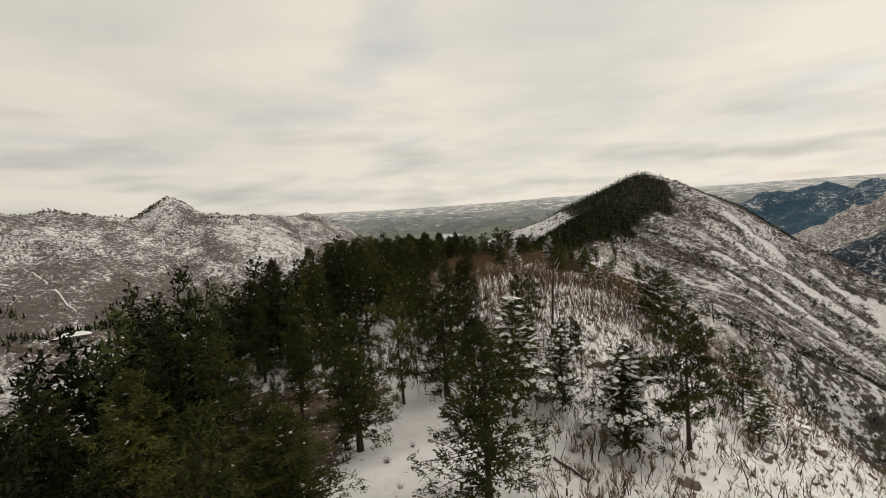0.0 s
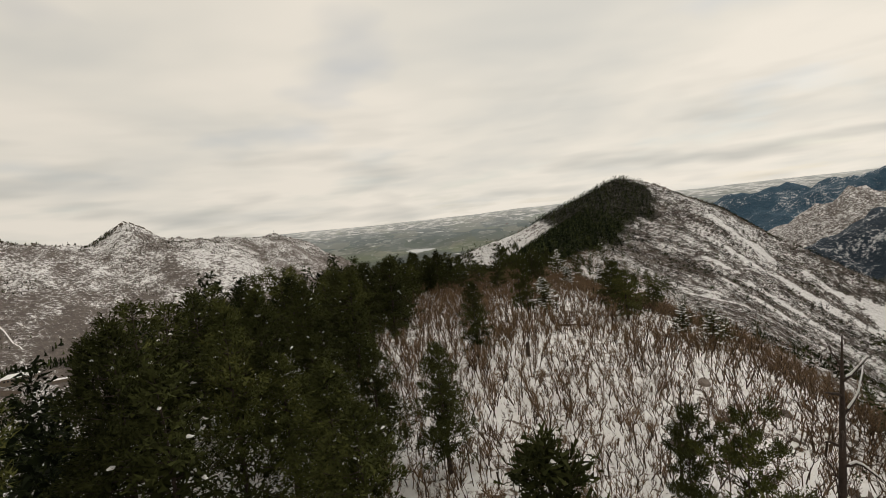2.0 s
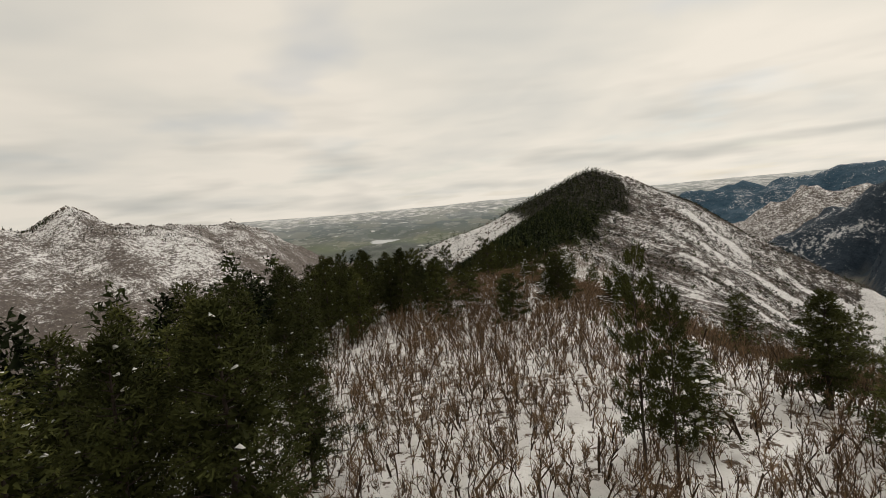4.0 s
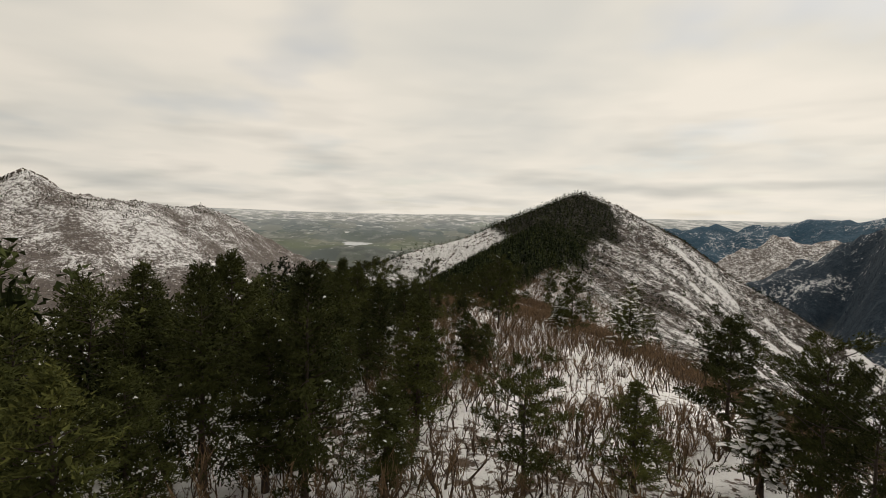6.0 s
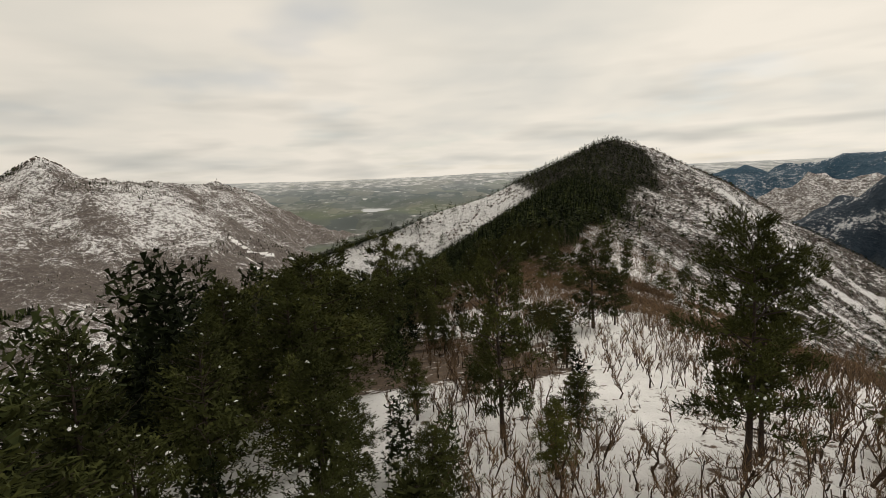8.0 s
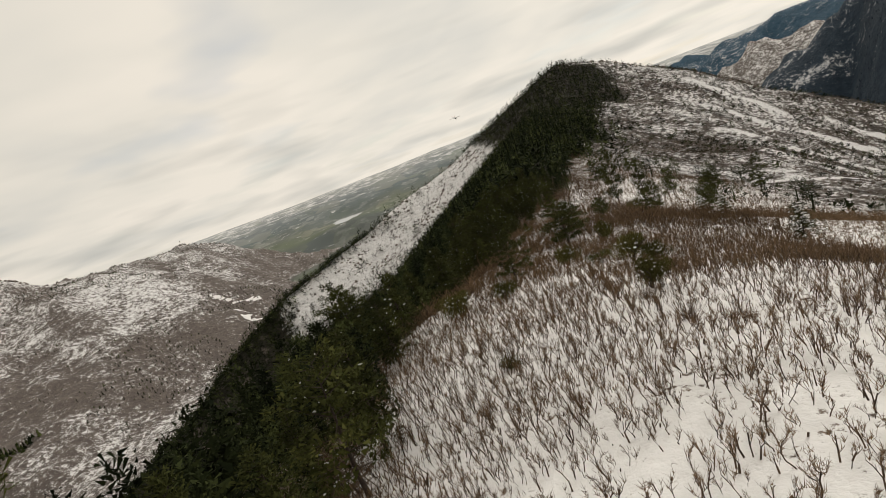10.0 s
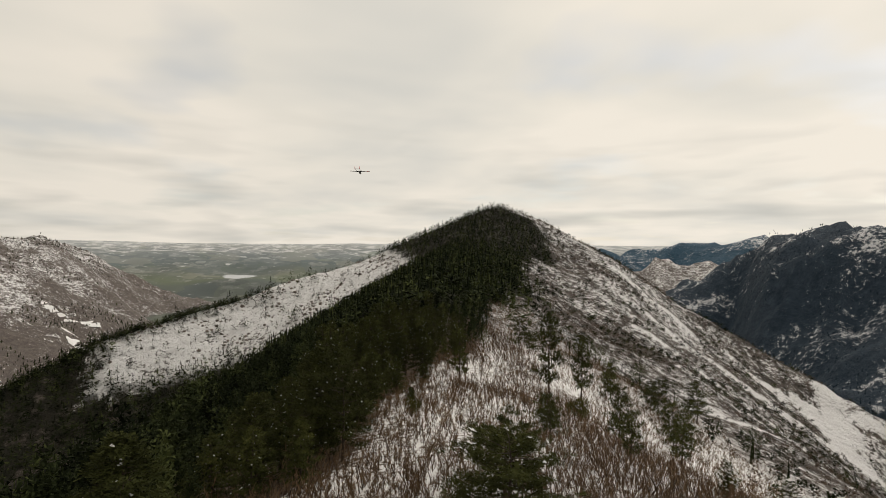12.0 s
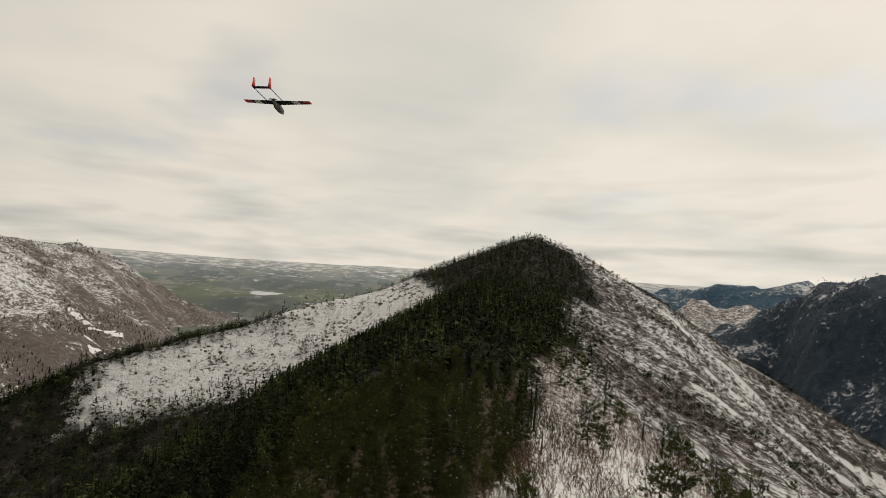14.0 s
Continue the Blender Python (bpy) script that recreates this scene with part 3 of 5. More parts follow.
def conifer_shape(seed, tall, wide, base, boughs, per, count, snowy, ragged=0.35, lean=0.02, length=0.42, width=0.13, sides=7, limb_sides=3, pine=False, inner=0):
    """Trunk, limbs, crown and snow of one conifer, as vertices and triangles."""
    rng = np.random.default_rng(seed)
    zs = np.linspace(0, 1, 8)
    bend = np.cumsum(rng.normal(0, lean, (8, 2)), axis=0) * tall * 0.25
    bend -= bend[0]
    spine = np.column_stack([bend, zs * tall])
    spine[0, 2] = -0.5
    rad = (0.014 * tall + 0.03) * (1 - zs * 0.93)
    rad[0] *= 1.35
    trunk = tube(spine, rad, sides)
    limbs, cent, ways, snow = [], [], [], []
    for b in range(boughs):
        f = base + (1 - base) * ((b + rng.uniform(0, 1)) / boughs) ** 0.9
        z = f * tall
        org = np.array([np.interp(z, spine[:, 2], spine[:, 0]), np.interp(z, spine[:, 2], spine[:, 1]), z])
        g = (f - base) / (1 - base)
        prof = min(1.0, (0.6 + 2.2 * g)) * (1 - g) ** 0.78 + 0.04
        if pine:                                          # rounded crown of upswept limbs
            prof = 0.25 + 0.75 * math.sin(math.pi * min(1.0, 0.2 + 0.76 * g)) ** 0.7
        L = wide * prof * rng.uniform(1 - ragged, 1 + ragged)
        a = b * 2.39996 + rng.normal(0, 0.35)
        rise = rng.normal((0.1 if pine else -0.05) + 0.55 * g, 0.16)
        way = np.array([math.cos(a), math.sin(a), rise])
        t = np.linspace(0, 1, 3)[:, None]
        curve = org + way * L * t + np.array([0, 0, 1]) * (0.16 * L * (t ** 2 - 0.9 * t)) + rng.normal(0, 0.03 * L, (3, 3)) * t
        limbs.append(tube(curve, np.linspace(0.018 + 0.008 * L, 0.006, 3), limb_sides))
        k = max(2, int(round(per * (0.4 + 0.6 * L / (wide + 1e-6)) * rng.uniform(0.7, 1.3))))
        tt = np.sqrt(rng.uniform(0.3 if pine else 0.08, 1.0, k))
        pts = np.stack([np.interp(tt, t[:, 0], curve[:, j]) for j in range(3)], 1)
        sw = np.array([-math.sin(a), math.cos(a), 0]) * rng.normal(0, 0.22 * L, (k, 1))
        pts = pts + sw * tt[:, None]
        cent.append(pts)
        ways.append(np.tile(way / np.linalg.norm(way), (k, 1)) + sw * 0.8)
        for p in pts[rng.random(k) < snowy]:
            snow.append((p, a, rise))
    cent, ways = np.concatenate(cent), np.concatenate(ways)
    axis = np.column_stack([np.interp(cent[:, 2], spine[:, 2], spine[:, 0]), np.interp(cent[:, 2], spine[:, 2], spine[:, 1]), cent[:, 2]])
    out = cent - axis
    out /= np.linalg.norm(out, axis=1)[:, None] + 1e-6
    facing = out * 0.75 + [0, 0, 0.75]
    crown = tufts(rng, cent, ways, count, length, width, facing, 0.85)
    if inner:                                             # broad sprays deep in the crown close it
        low = cent[:, 2] < tall * (0.9 if pine else 0.72)
        deep = (axis + (cent - axis) * rng.uniform(0.3 if pine else 0.15, 0.85 if pine else 0.7, (len(cent), 1)))[low]
        crown = joined([crown, tufts(rng, deep, ways[low] * 0.4, inner, length * 1.5, width * 2.6, facing[low])])
    caps = []
    for p, turn, rise in snow:                            # snow lies in streaks along the boughs
        big = tall * (1.6 if snowy > 0.1 else 0.75)
        L, w, h = big * rng.uniform(0.008, 0.036), big * rng.uniform(0.007, 0.021), big * rng.uniform(0.006, 0.015)
        a = np.arange(6) * math.pi / 3
        q = np.column_stack([np.cos(a) * L * rng.uniform(0.5, 1.2, 6), np.sin(a) * w * rng.uniform(0.6, 1.2, 6), rng.normal(-0.003, 0.003, 6) * big])
        q = np.vstack([q, [0, 0, h]])
        q[:, 2] += q[:, 0] * (rise - 0.25)
        c, s = math.cos(turn), math.sin(turn)
        v = np.column_stack([q[:, 0] * c - q[:, 1] * s, q[:, 0] * s + q[:, 1] * c, q[:, 2]]) + p + [0, 0, 0.009 * big]
        caps.append((v, np.array([(i, (i + 1) % 6, 6) for i in range(6)])))
    return trunk, joined(limbs), crown, joined(caps)


def part(name, geo, mat, parent, label="", smooth=False, kind=""):
    ob = new(name, mesh_from(name, geo[0], geo[1], [mat], smooth=smooth))
    ob.parent = parent
    return tagged(ob, label, kind=kind)


def conifer(name, label, category, group, shape, mat):
    root = tagged(new(name), label, category, group)
    trunk, limbs, crown, snow = shape
    part("trunk", trunk, MAT_BARK, root, smooth=True)
    part("branchwork", limbs, MAT_BARK, root, kind="stuff")
    if len(crown[0]):
        part("crown", crown, mat, root, kind="stuff")
    if len(snow[0]):
        part("bough_snow", snow, MAT_SNOW, root, "clumps of white snow", smooth=True, kind="stuff")
    return root


def scatter(rng, n, x0, x1, y0, y1, keep, apart):
    """Up to n points in a box where keep(x, y) holds, no two closer than apart."""
    x, y = rng.uniform(x0, x1, n * 8), rng.uniform(y0, y1, n * 8)
    ok = rng.random(n * 8) < keep(x, y)
    cells, out = {}, []
    for a, b in zip(x[ok], y[ok]):
        i, j = int(a // apart), int(b // apart)
        if any((a - p) ** 2 + (b - q) ** 2 < apart ** 2 for di in (-1, 0, 1) for dj in (-1, 0, 1) for p, q in cells.get((i + di, j + dj), ())):
            continue
        cells.setdefault((i, j), []).append((a, b))
        out.append((a, b))
        if len(out) == n:
            break
    return np.array(out)


def replicate(shape, spots, rng, size, spread=0.2):
    """One mesh with the shape repeated at the spots, each turned and scaled."""
    v, f = shape
    n = len(spots)
    a, k = rng.uniform(0, 6.283, n), size * rng.uniform(1 - spread, 1 + spread, n)
    w = rng.uniform(0.85, 1.15, n) * k
    c, s = np.cos(a), np.sin(a)
    X = (v[None, :, 0] * c[:, None] - v[None, :, 1] * s[:, None]) * w[:, None] + spots[:, 0:1]
    Y = (v[None, :, 0] * s[:, None] + v[None, :, 1] * c[:, None]) * w[:, None] + spots[:, 1:2]
    Z = v[None, :, 2] * k[:, None] + spots[:, 2:3]
    V = np.stack([X, Y, Z], -1).reshape(-1, 3)
    F = (f[None] + (np.arange(n) * len(v))[:, None, None]).reshape(-1, 3)
    return V, F, np.repeat(rng.random(n), len(v))


def on_ground(xy, sink=0.0):
    return np.column_stack([xy, height(xy[:, 0], xy[:, 1]) - sink])


# rough copy of the camera's flight line: y, x and the height that treetops stay under
FLY_LINE = ((-20, 0, 39), (48, 0, 37.5), (90, 2, 36), (124, 5, 33.5), (172, 16, 29), (200, 25, 26), (241, 38, 28), (330, 60, 40))


def fly_line(y):
    ys, xs, zs = zip(*FLY_LINE)
    return np.interp(y, ys, xs), np.interp(y, ys, zs)


def room(x, y):
    """How tall a tree may stand and stay clear of the camera's flight line."""
    lx, lz = fly_line(y)
    side = np.abs(x - lx)
    top = lz - 3.1 - 0.9 * sstep(y, 122, 142) + np.clip((side - 4) * 0.27, 0, 3.4) + np.maximum(0, side - 18) * 0.4
    return top - height(x, y)


# trees that stand out: x, y, height, width of the crown
# the first knoll
FIRS_KNOLL = ((-7.6, 22.7, 6.3, 4.7), (-9.5, 24.5, 5.8, 4.3), (1.4, 25.2, 8.8, 5.6), (-16.5, 26.0, 8.0, 5.2), (-23.3, 28.6, 6.7, 5.0), (-18.6, 29.6, 5.4, 3.0), (-14.0, 30.1, 9.0, 5.5),
    (-6.0, 30.9, 8.1, 5.9), (-17.7, 32.0, 7.6, 5.2), (-11.0, 36.2, 7.0, 3.4), (-0.6, 38.1, 7.6, 5.0), (-12.4, 41.5, 7.9, 4.2), (-15.8, 42.7, 6.0, 2.9), (1.3, 43.5, 8.6, 4.3),
    (-17.3, 45.7, 7.9, 5.9), (-16.1, 47.9, 9.2, 4.2), (-12.8, 48.7, 9.6, 3.9), (-3.8, 51.5, 6.5, 3.8), (-10.1, 51.7, 9.0, 3.8), (-11.8, 53.1, 8.2, 3.9), (-7.5, 54.2, 8.2, 3.4),
    (-6.1, 55.5, 5.7, 3.1))
PINES_KNOLL = ((-18.1, 30.6, 3.8, 1.6), (15.0, 32.6, 8.8, 5.4), (-3.8, 37.7, 8.3, 3.6), (15.2, 40.9, 2.0, 2.0), (23.3, 41.1, 5.8, 3.4), (10.5, 43.2, 3.3, 1.8), (7.7, 48.3, 5.2, 2.4),
    (6.5, 49.3, 4.9, 1.9), (22.7, 57.4, 6.4, 6.4))
SNOWY_KNOLL = ((10.6, 31.7, 6.8, 5.1), (4.0, 34.9, 8.2, 5.5), (7.6, 35.6, 6.4, 3.4), (22.3, 37.4, 4.1, 3.1), (5.8, 41.5, 4.3, 3.2))
# the long crest
FIRS_CREST = ((-12.3, 70.0, 6.4, 3.8), (-16.2, 72.4, 7.0, 4.0), (-9.6, 72.6, 6.2, 3.4), (-7.8, 58.4, 7.9, 3.6), (-6.9, 64.2, 7.2, 3.0), (-4.5, 65.6, 7.3, 3.5), (-5.5, 67.7, 6.5, 3.1), (2.8, 69.0, 4.9, 2.6), (-4.9, 77.0, 6.4, 3.4), (-2.9, 77.6, 6.9, 3.9),
    (17.6, 80.9, 4.5, 3.4), (18.1, 85.0, 4.8, 3.6), (23.2, 97.4, 4.1, 3.1))
PINES_CREST = ((8.5, 79.8, 5.6, 1.7), (8.1, 81.0, 6.3, 1.9), (22.1, 85.8, 2.7, 2.1), (24.3, 90.5, 4.1, 2.6), (9.2, 102.1, 4.0, 2.9))
SNOWY_CREST = ((21.4, 74.1, 3.3, 2.5), (23.5, 76.3, 2.4, 1.8), (20.6, 77.2, 2.9, 2.2), (10.4, 82.1, 3.5, 2.6))
# the dip behind the crest
FIRS_DIP = ((-2.4, 108.4, 2.4, 1.8), (-1.7, 110.3, 5.5, 3.1), (-7.6, 111.6, 3.5, 2.6), (-7.2, 112.0, 5.9, 3.2), (-4.5, 113.0, 7.4, 2.9), (11.8, 114.4, 3.3, 2.3), (4.5, 115.2, 3.4, 2.5),
    (2.2, 115.7, 6.7, 3.0), (1.0, 116.3, 5.1, 3.1), (-0.9, 116.9, 6.6, 3.1), (5.8, 118.8, 5.1, 3.1), (5.6, 121.8, 2.7, 1.7), (6.7, 122.2, 3.8, 1.8), (-4.9, 123.5, 6.8, 3.6),
    (-1.5, 123.9, 7.0, 3.8), (-3.2, 127.3, 4.6, 3.4), (1.3, 127.3, 5.8, 4.3))
PINES_DIP = ((5.3, 106.9, 3.0, 2.5), (15.8, 110.7, 4.5, 2.4), (16.3, 112.5, 4.9, 3.0), (17.4, 113.7, 3.9, 2.9), (8.4, 114.4, 3.8, 2.6), (17.8, 118.1, 5.0, 3.5), (1.1, 122.8, 4.0, 3.0))
SNOWY_DIP = ((20.5, 109.7, 1.7, 1.3), (21.3, 112.8, 3.3, 2.5), (15.7, 114.0, 3.3, 2.5))
# the shoulder with the twin pines
FIRS_SHOULDER = ((9.9, 129.2, 3.6, 2.7), (11.2, 130.0, 2.9, 2.1), (5.0, 130.6, 5.1, 3.0), (2.7, 134.9, 6.9, 2.9), (7.4, 141.5, 4.7, 3.0), (4.7, 141.8, 4.6, 3.0), (1.1, 143.4, 7.6, 4.6),
    (5.6, 148.1, 5.2, 2.9), (-5.6, 150.7, 7.4, 4.9), (3.9, 155.0, 6.6, 3.2), (0.5, 158.6, 7.0, 4.0))
PINES_SHOULDER = ((-5.2, 137.3, 8.5, 2.9), (-1.7, 145.4, 3.1, 1.3), (23.8, 146.8, 5.8, 3.2), (17.0, 148.2, 6.5, 3.6), (18.0, 148.9, 6.2, 2.8), (11.1, 152.3, 6.2, 3.0),
    (4.4, 157.7, 6.7, 5.5), (20.8, 167.3, 5.3, 3.7), (22.8, 168.5, 3.5, 2.2))
SNOWY_SHOULDER = ((7.7, 130.2, 2.6, 2.0), (28.4, 144.8, 6.5, 4.6), (37.7, 146.0, 6.1, 4.6), (23.1, 148.9, 3.7, 2.8))
# the descent to the saddle
FIRS_DESCENT = ((24.4, 232.9, 7.3, 5.5), (29.4, 245.8, 6.0, 4.5), (21.5, 246.7, 7.2, 4.8), (34.1, 249.0, 6.0, 4.5), (34.2, 251.7, 8.0, 6.0))
PINES_DESCENT = ((7.9, 180.2, 8.0, 4.6), (13.7, 215.9, 7.9, 5.5), (28.6, 217.8, 3.9, 3.6), (38.5, 227.7, 5.4, 5.4), (42.2, 235.1, 4.2, 4.2), (58.3, 244.0, 4.1, 2.6),
    (52.0, 246.0, 2.8, 2.6), (54.5, 250.6, 3.6, 2.9))
SNOWY_DESCENT = ((56.3, 215.5, 4.0, 3.0), (62.6, 233.6, 3.8, 2.8), (16.9, 237.2, 5.2, 3.9), (63.7, 239.4, 3.4, 2.5))
# the saddle
FIRS_SADDLE = ((37.1, 258.2, 7.3, 5.5), (44.9, 260.9, 2.0, 1.5), (46.3, 271.2, 3.8, 2.8), (50.8, 274.5, 2.9, 2.2))
PINES_SADDLE = ((67.1, 256.1, 6.2, 3.5), (77.2, 257.3, 5.3, 4.5), (82.5, 264.1, 6.0, 4.3), (56.1, 274.7, 7.2, 3.2), (72.4, 278.4, 11.3, 5.3), (79.7, 280.6, 10.0, 4.6),
    (89.2, 286.4, 4.9, 2.7), (92.5, 289.4, 7.0, 3.9), (104.3, 289.8, 7.5, 4.6), (105.8, 293.7, 5.7, 4.3), (125.7, 300.9, 9.2, 5.7), (85.4, 306.9, 4.5, 3.4), (84.4, 309.2, 6.1, 4.6),
    (106.4, 331.1, 5.3, 3.7))
FIRS = FIRS_KNOLL + FIRS_CREST + FIRS_DIP + FIRS_SHOULDER + FIRS_DESCENT + FIRS_SADDLE
PINES = PINES_KNOLL + PINES_CREST + PINES_DIP + PINES_SHOULDER + PINES_DESCENT + PINES_SADDLE
SNOWY = SNOWY_KNOLL + SNOWY_CREST + SNOWY_DIP + SNOWY_SHOULDER + SNOWY_DESCENT
SNAGS = ((9.3, 47.6, 7.7, 3.2), (8.1, 53.2, 3.9, 1.6))
LANDMARKS = [(*p, k) for k, rows in enumerate((FIRS, PINES, SNOWY, SNAGS)) for p in rows]


def build_snag():
    """A dead standing trunk, 8 m tall: thick crooked limbs, some with snow along the top."""
    rng = np.random.default_rng(17)
    root = tagged(new("snag"), "dead bare pine trunk with crooked snow-lined limbs", "dead tree")
    z = np.array([-0.4, 0.3, 1.5, 3, 4.5, 6, 7.2, 8.0])
    spine = np.column_stack([0.12 * z + np.cumsum(rng.normal(0, 0.035, 8)), np.cumsum(rng.normal(0, 0.035, 8)), z])
    part("trunk", tube(spine, (0.24, 0.19, 0.165, 0.15, 0.13, 0.1, 0.06, 0.02), 9), MAT_BARK, root, smooth=True)
    for h, a, L, lift in ((2.6, -15, 1.9, 0.45), (3.4, 5, 2.2, 0.2), (3.7, 175, 0.9, 0.3), (4.6, -25, 1.3, 0.1), (5.1, 160, 0.8, 0.1), (5.9, 8, 1.7, 0.75), (6.4, 190, 1.0, 0.7), (6.8, -40, 1.1, 0.8), (7.2, 120, 0.7, 0.9), (4.1, 80, 0.9, 0.3), (5.5, 260, 0.9, 0.4)):
        a = radians(a)
        n = 6
        p = [np.array([np.interp(h, z, spine[:, 0]), np.interp(h, z, spine[:, 1]), h])]
        way = np.array([math.cos(a), math.sin(a), lift])
        for i in range(n):
            way = way + rng.normal(0, 0.3, 3) + [0, 0, 0.1 if i < 2 else -0.2 + 0.3 * lift]
            p.append(p[-1] + way / np.linalg.norm(way) * L / n)
        p = np.array(p)
        limb = part("limb", tube(p, np.linspace(0.055, 0.014, n + 1), 5), MAT_BARK, root, smooth=True)
        if L > 1.05:
            part("bough_snow", tube(p[1:] + [0, 0, 0.04], np.linspace(0.05, 0.018, n), 5), MAT_SNOW, limb, "line of snow along the limb", smooth=True)
        for _ in range(2):
            q = p[int(rng.integers(2, n))]
            d = way / np.linalg.norm(way) + rng.normal(0, 0.6, 3)
            part("twig", tube([q, q + d * 0.2, q + d * 0.35 + rng.normal(0, 0.06, 3)], (0.014, 0.01, 0.004), 4), MAT_BARK, limb)
    return root


def build_forest():
    rng = np.random.default_rng(11)
    dense, fine = {}, {}
    specs = (("conifer", "dark green conifer with snow-flecked boughs on the ridge", 0.3, 0.11, 0.04), ("pine", "open-crowned pine with a bare lower trunk", 0.25, 0.17, 0.05),
             ("snowy_pine", "pine with heavy snow clumps on its boughs", 0.28, 0.1, 0.5))
    for k, (name, label, wide, base, snowy) in enumerate(specs):
        for j in range(3 if k == 0 else 2):
            tall = 8.0
            kind = "pine tree" if k else "conifer tree"
            girth = tall * wide * (1, 0.85, 1.15)[j]
            lean = 0.02 if k == 0 else 0.035
            pine = k == 1
            dense[k, j] = conifer(name, label, kind, "conifers on the ridge", conifer_shape(40 + 5 * k + j, tall, girth, base + 0.05 * j, 46 if pine else 76, 9 if pine else 7, 30 if pine else 26, snowy, 0.5 if k else 0.35, lean, 0.21, 0.03, pine=pine, inner=2 if pine else 3), MAT_NEEDLE)
            fine[k, j] = conifer(name, label, kind, "conifers on the ridge", conifer_shape(60 + 5 * k + j, tall, girth, base, 40 if pine else 58, 8 if pine else 6, 11, snowy, 0.45, lean, 0.27, 0.05, 5, pine=pine, inner=2), MAT_NEEDLE)
    snag = build_snag()
    used = set()

    def place(ob, x, y, tall, turn, wide=0.0, full=4.0):
        m = pose(x, y, float(height(x, y)), 0, 0, turn)
        s = tall / 8.0
        if ob.name not in used:
            used.add(ob.name)
            ob.matrix_basis = m
        else:
            ob = copy_thing(ob, m)
        w = wide / full if wide else s ** 0.8
        ob.scale = (w, w, s)

    for i, (x, y, tall, wide, k) in enumerate(LANDMARKS):
        close = abs(x - fly_line(y)[0]) < 18
        place(snag if k == 3 else (dense if close else fine)[k, i % 2], x, y, tall, rng.uniform(0, 360) if k != 3 else 0.0, wide, (4.0, 4.8, 4.2, 4.8)[k])
    marks = np.array([(a[0], a[1]) for a in LANDMARKS])

    def keep(x, y):
        clear = np.min(np.hypot(x[:, None] - marks[:, 0], y[:, None] - marks[:, 1]), axis=1) > 2.2
        # left of the edge a closed wood; right of it only a few trees, more around the steep shoulder
        few = 0.004 + 0.008 * sstep(offset(x, y), 24, 38) * sstep(fbm(x / 25 + 4, y / 25, 3), 0.0, 0.3) + 0.012 * sstep(y, 240, 262)
        few = few * np.maximum(sstep(offset(x, y), 42, 55), sstep(y, 300, 318) * sstep(offset(x, y), 14, 22)) * sstep(-offset(x, y), -95, -70)
        return (forest_share(x, y) * (1 - 0.72 * sstep(-y, -62, -50) * sstep(offset(x, y), -20, -15)) * sstep(fbm(x / 11 + 7, y / 11, 2) + 0.35 * sstep(y, 80, 95) + 0.4 * sstep(-offset(x, y), 9, 15), -0.5, -0.1) * (1 - sstep(-np.hypot((x - 1) / 5, (y - 29) / 6), -1.2, -0.9)) * (1 - 0.55 * sstep(offset(x, y) - np.interp(y, EDGE_Y, EDGE_S), -13, -8) * sstep(-y, -182, -172)) + few) * clear

    spots = scatter(rng, 3600, -62, 130, 6, 345, keep, 2.5)
    tall = np.minimum(rng.uniform(5.0, 9.6, len(spots)) * (1 - 0.35 * sstep(spots[:, 1], 170, 215) * sstep(offset(spots[:, 0], spots[:, 1]), -32, -20)) * (1 + 0.3 * sstep(-offset(spots[:, 0], spots[:, 1]), 26, 42) * sstep(-spots[:, 1], -165, -140)), room(spots[:, 0], spots[:, 1]))
    deep = offset(spots[:, 0], spots[:, 1]) < np.interp(spots[:, 1], EDGE_Y, EDGE_S) - 16
    fit = (tall > 2.0) & ~(deep & (rng.random(len(spots)) < 0.42 - 0.34 * sstep(spots[:, 1], 170, 215)))
    tall = np.where(deep, tall * 1.18, tall)
    spots, tall = spots[fit], tall[fit]
    side = np.abs(spots[:, 0] - fly_line(spots[:, 1])[0])
    order = np.argsort(side)
    spots, tall, side = spots[order], tall[order], side[order]
    n1, n2 = 120, 285
    for i in range(n2):
        k = 0 if rng.random() < (0.84 if offset(*spots[i]) < 6 else 0.08) else (1 if rng.random() < 0.8 or offset(*spots[i]) < 6 else 2)
        j = int(rng.integers(0, 3 if k == 0 else 2))
        place((dense if i < n1 else fine)[k, j], spots[i, 0], spots[i, 1], tall[i], rng.uniform(0, 360))
    for ob in list(dense.values()) + list(fine.values()):
        if ob.name not in used:                                   # every kind stands somewhere in the wood
            x, y = -22.0 - 3 * len(used) % 9, 60.0 + 4 * len(used)
            place(ob, x, y, 6.0, 0)
    rest, tall, side = on_ground(spots[n2:]), tall[n2:], side[n2:]
    right = offset(rest[:, 0], rest[:, 1]) > 8
    near = (side < 38) & ~right
    young = on_ground(scatter(rng, 150, -28, 40, 24, 250, lambda x, y: forest_share(x, y) * sstep(-np.abs(x - fly_line(y)[0]), -26, -16), 1.9))
    mid, mt = np.vstack([rest[near], young]), np.r_[tall[near], np.minimum(rng.uniform(1.8, 3.6, len(young)), room(young[:, 0], young[:, 1]))]
    pieces = []
    for k in range(5):
        crown = conifer_shape(80 + k, 1.0, 0.22, 0.08, 44, 3.2, 4, 0.0, length=0.06, width=0.014, sides=4, inner=1)[2]
        pieces.append(replicate(crown, mid[k::5], rng, mt[k::5], 0.05))
    open_trees, ot = rest[right], np.minimum(tall[right], 6.0)
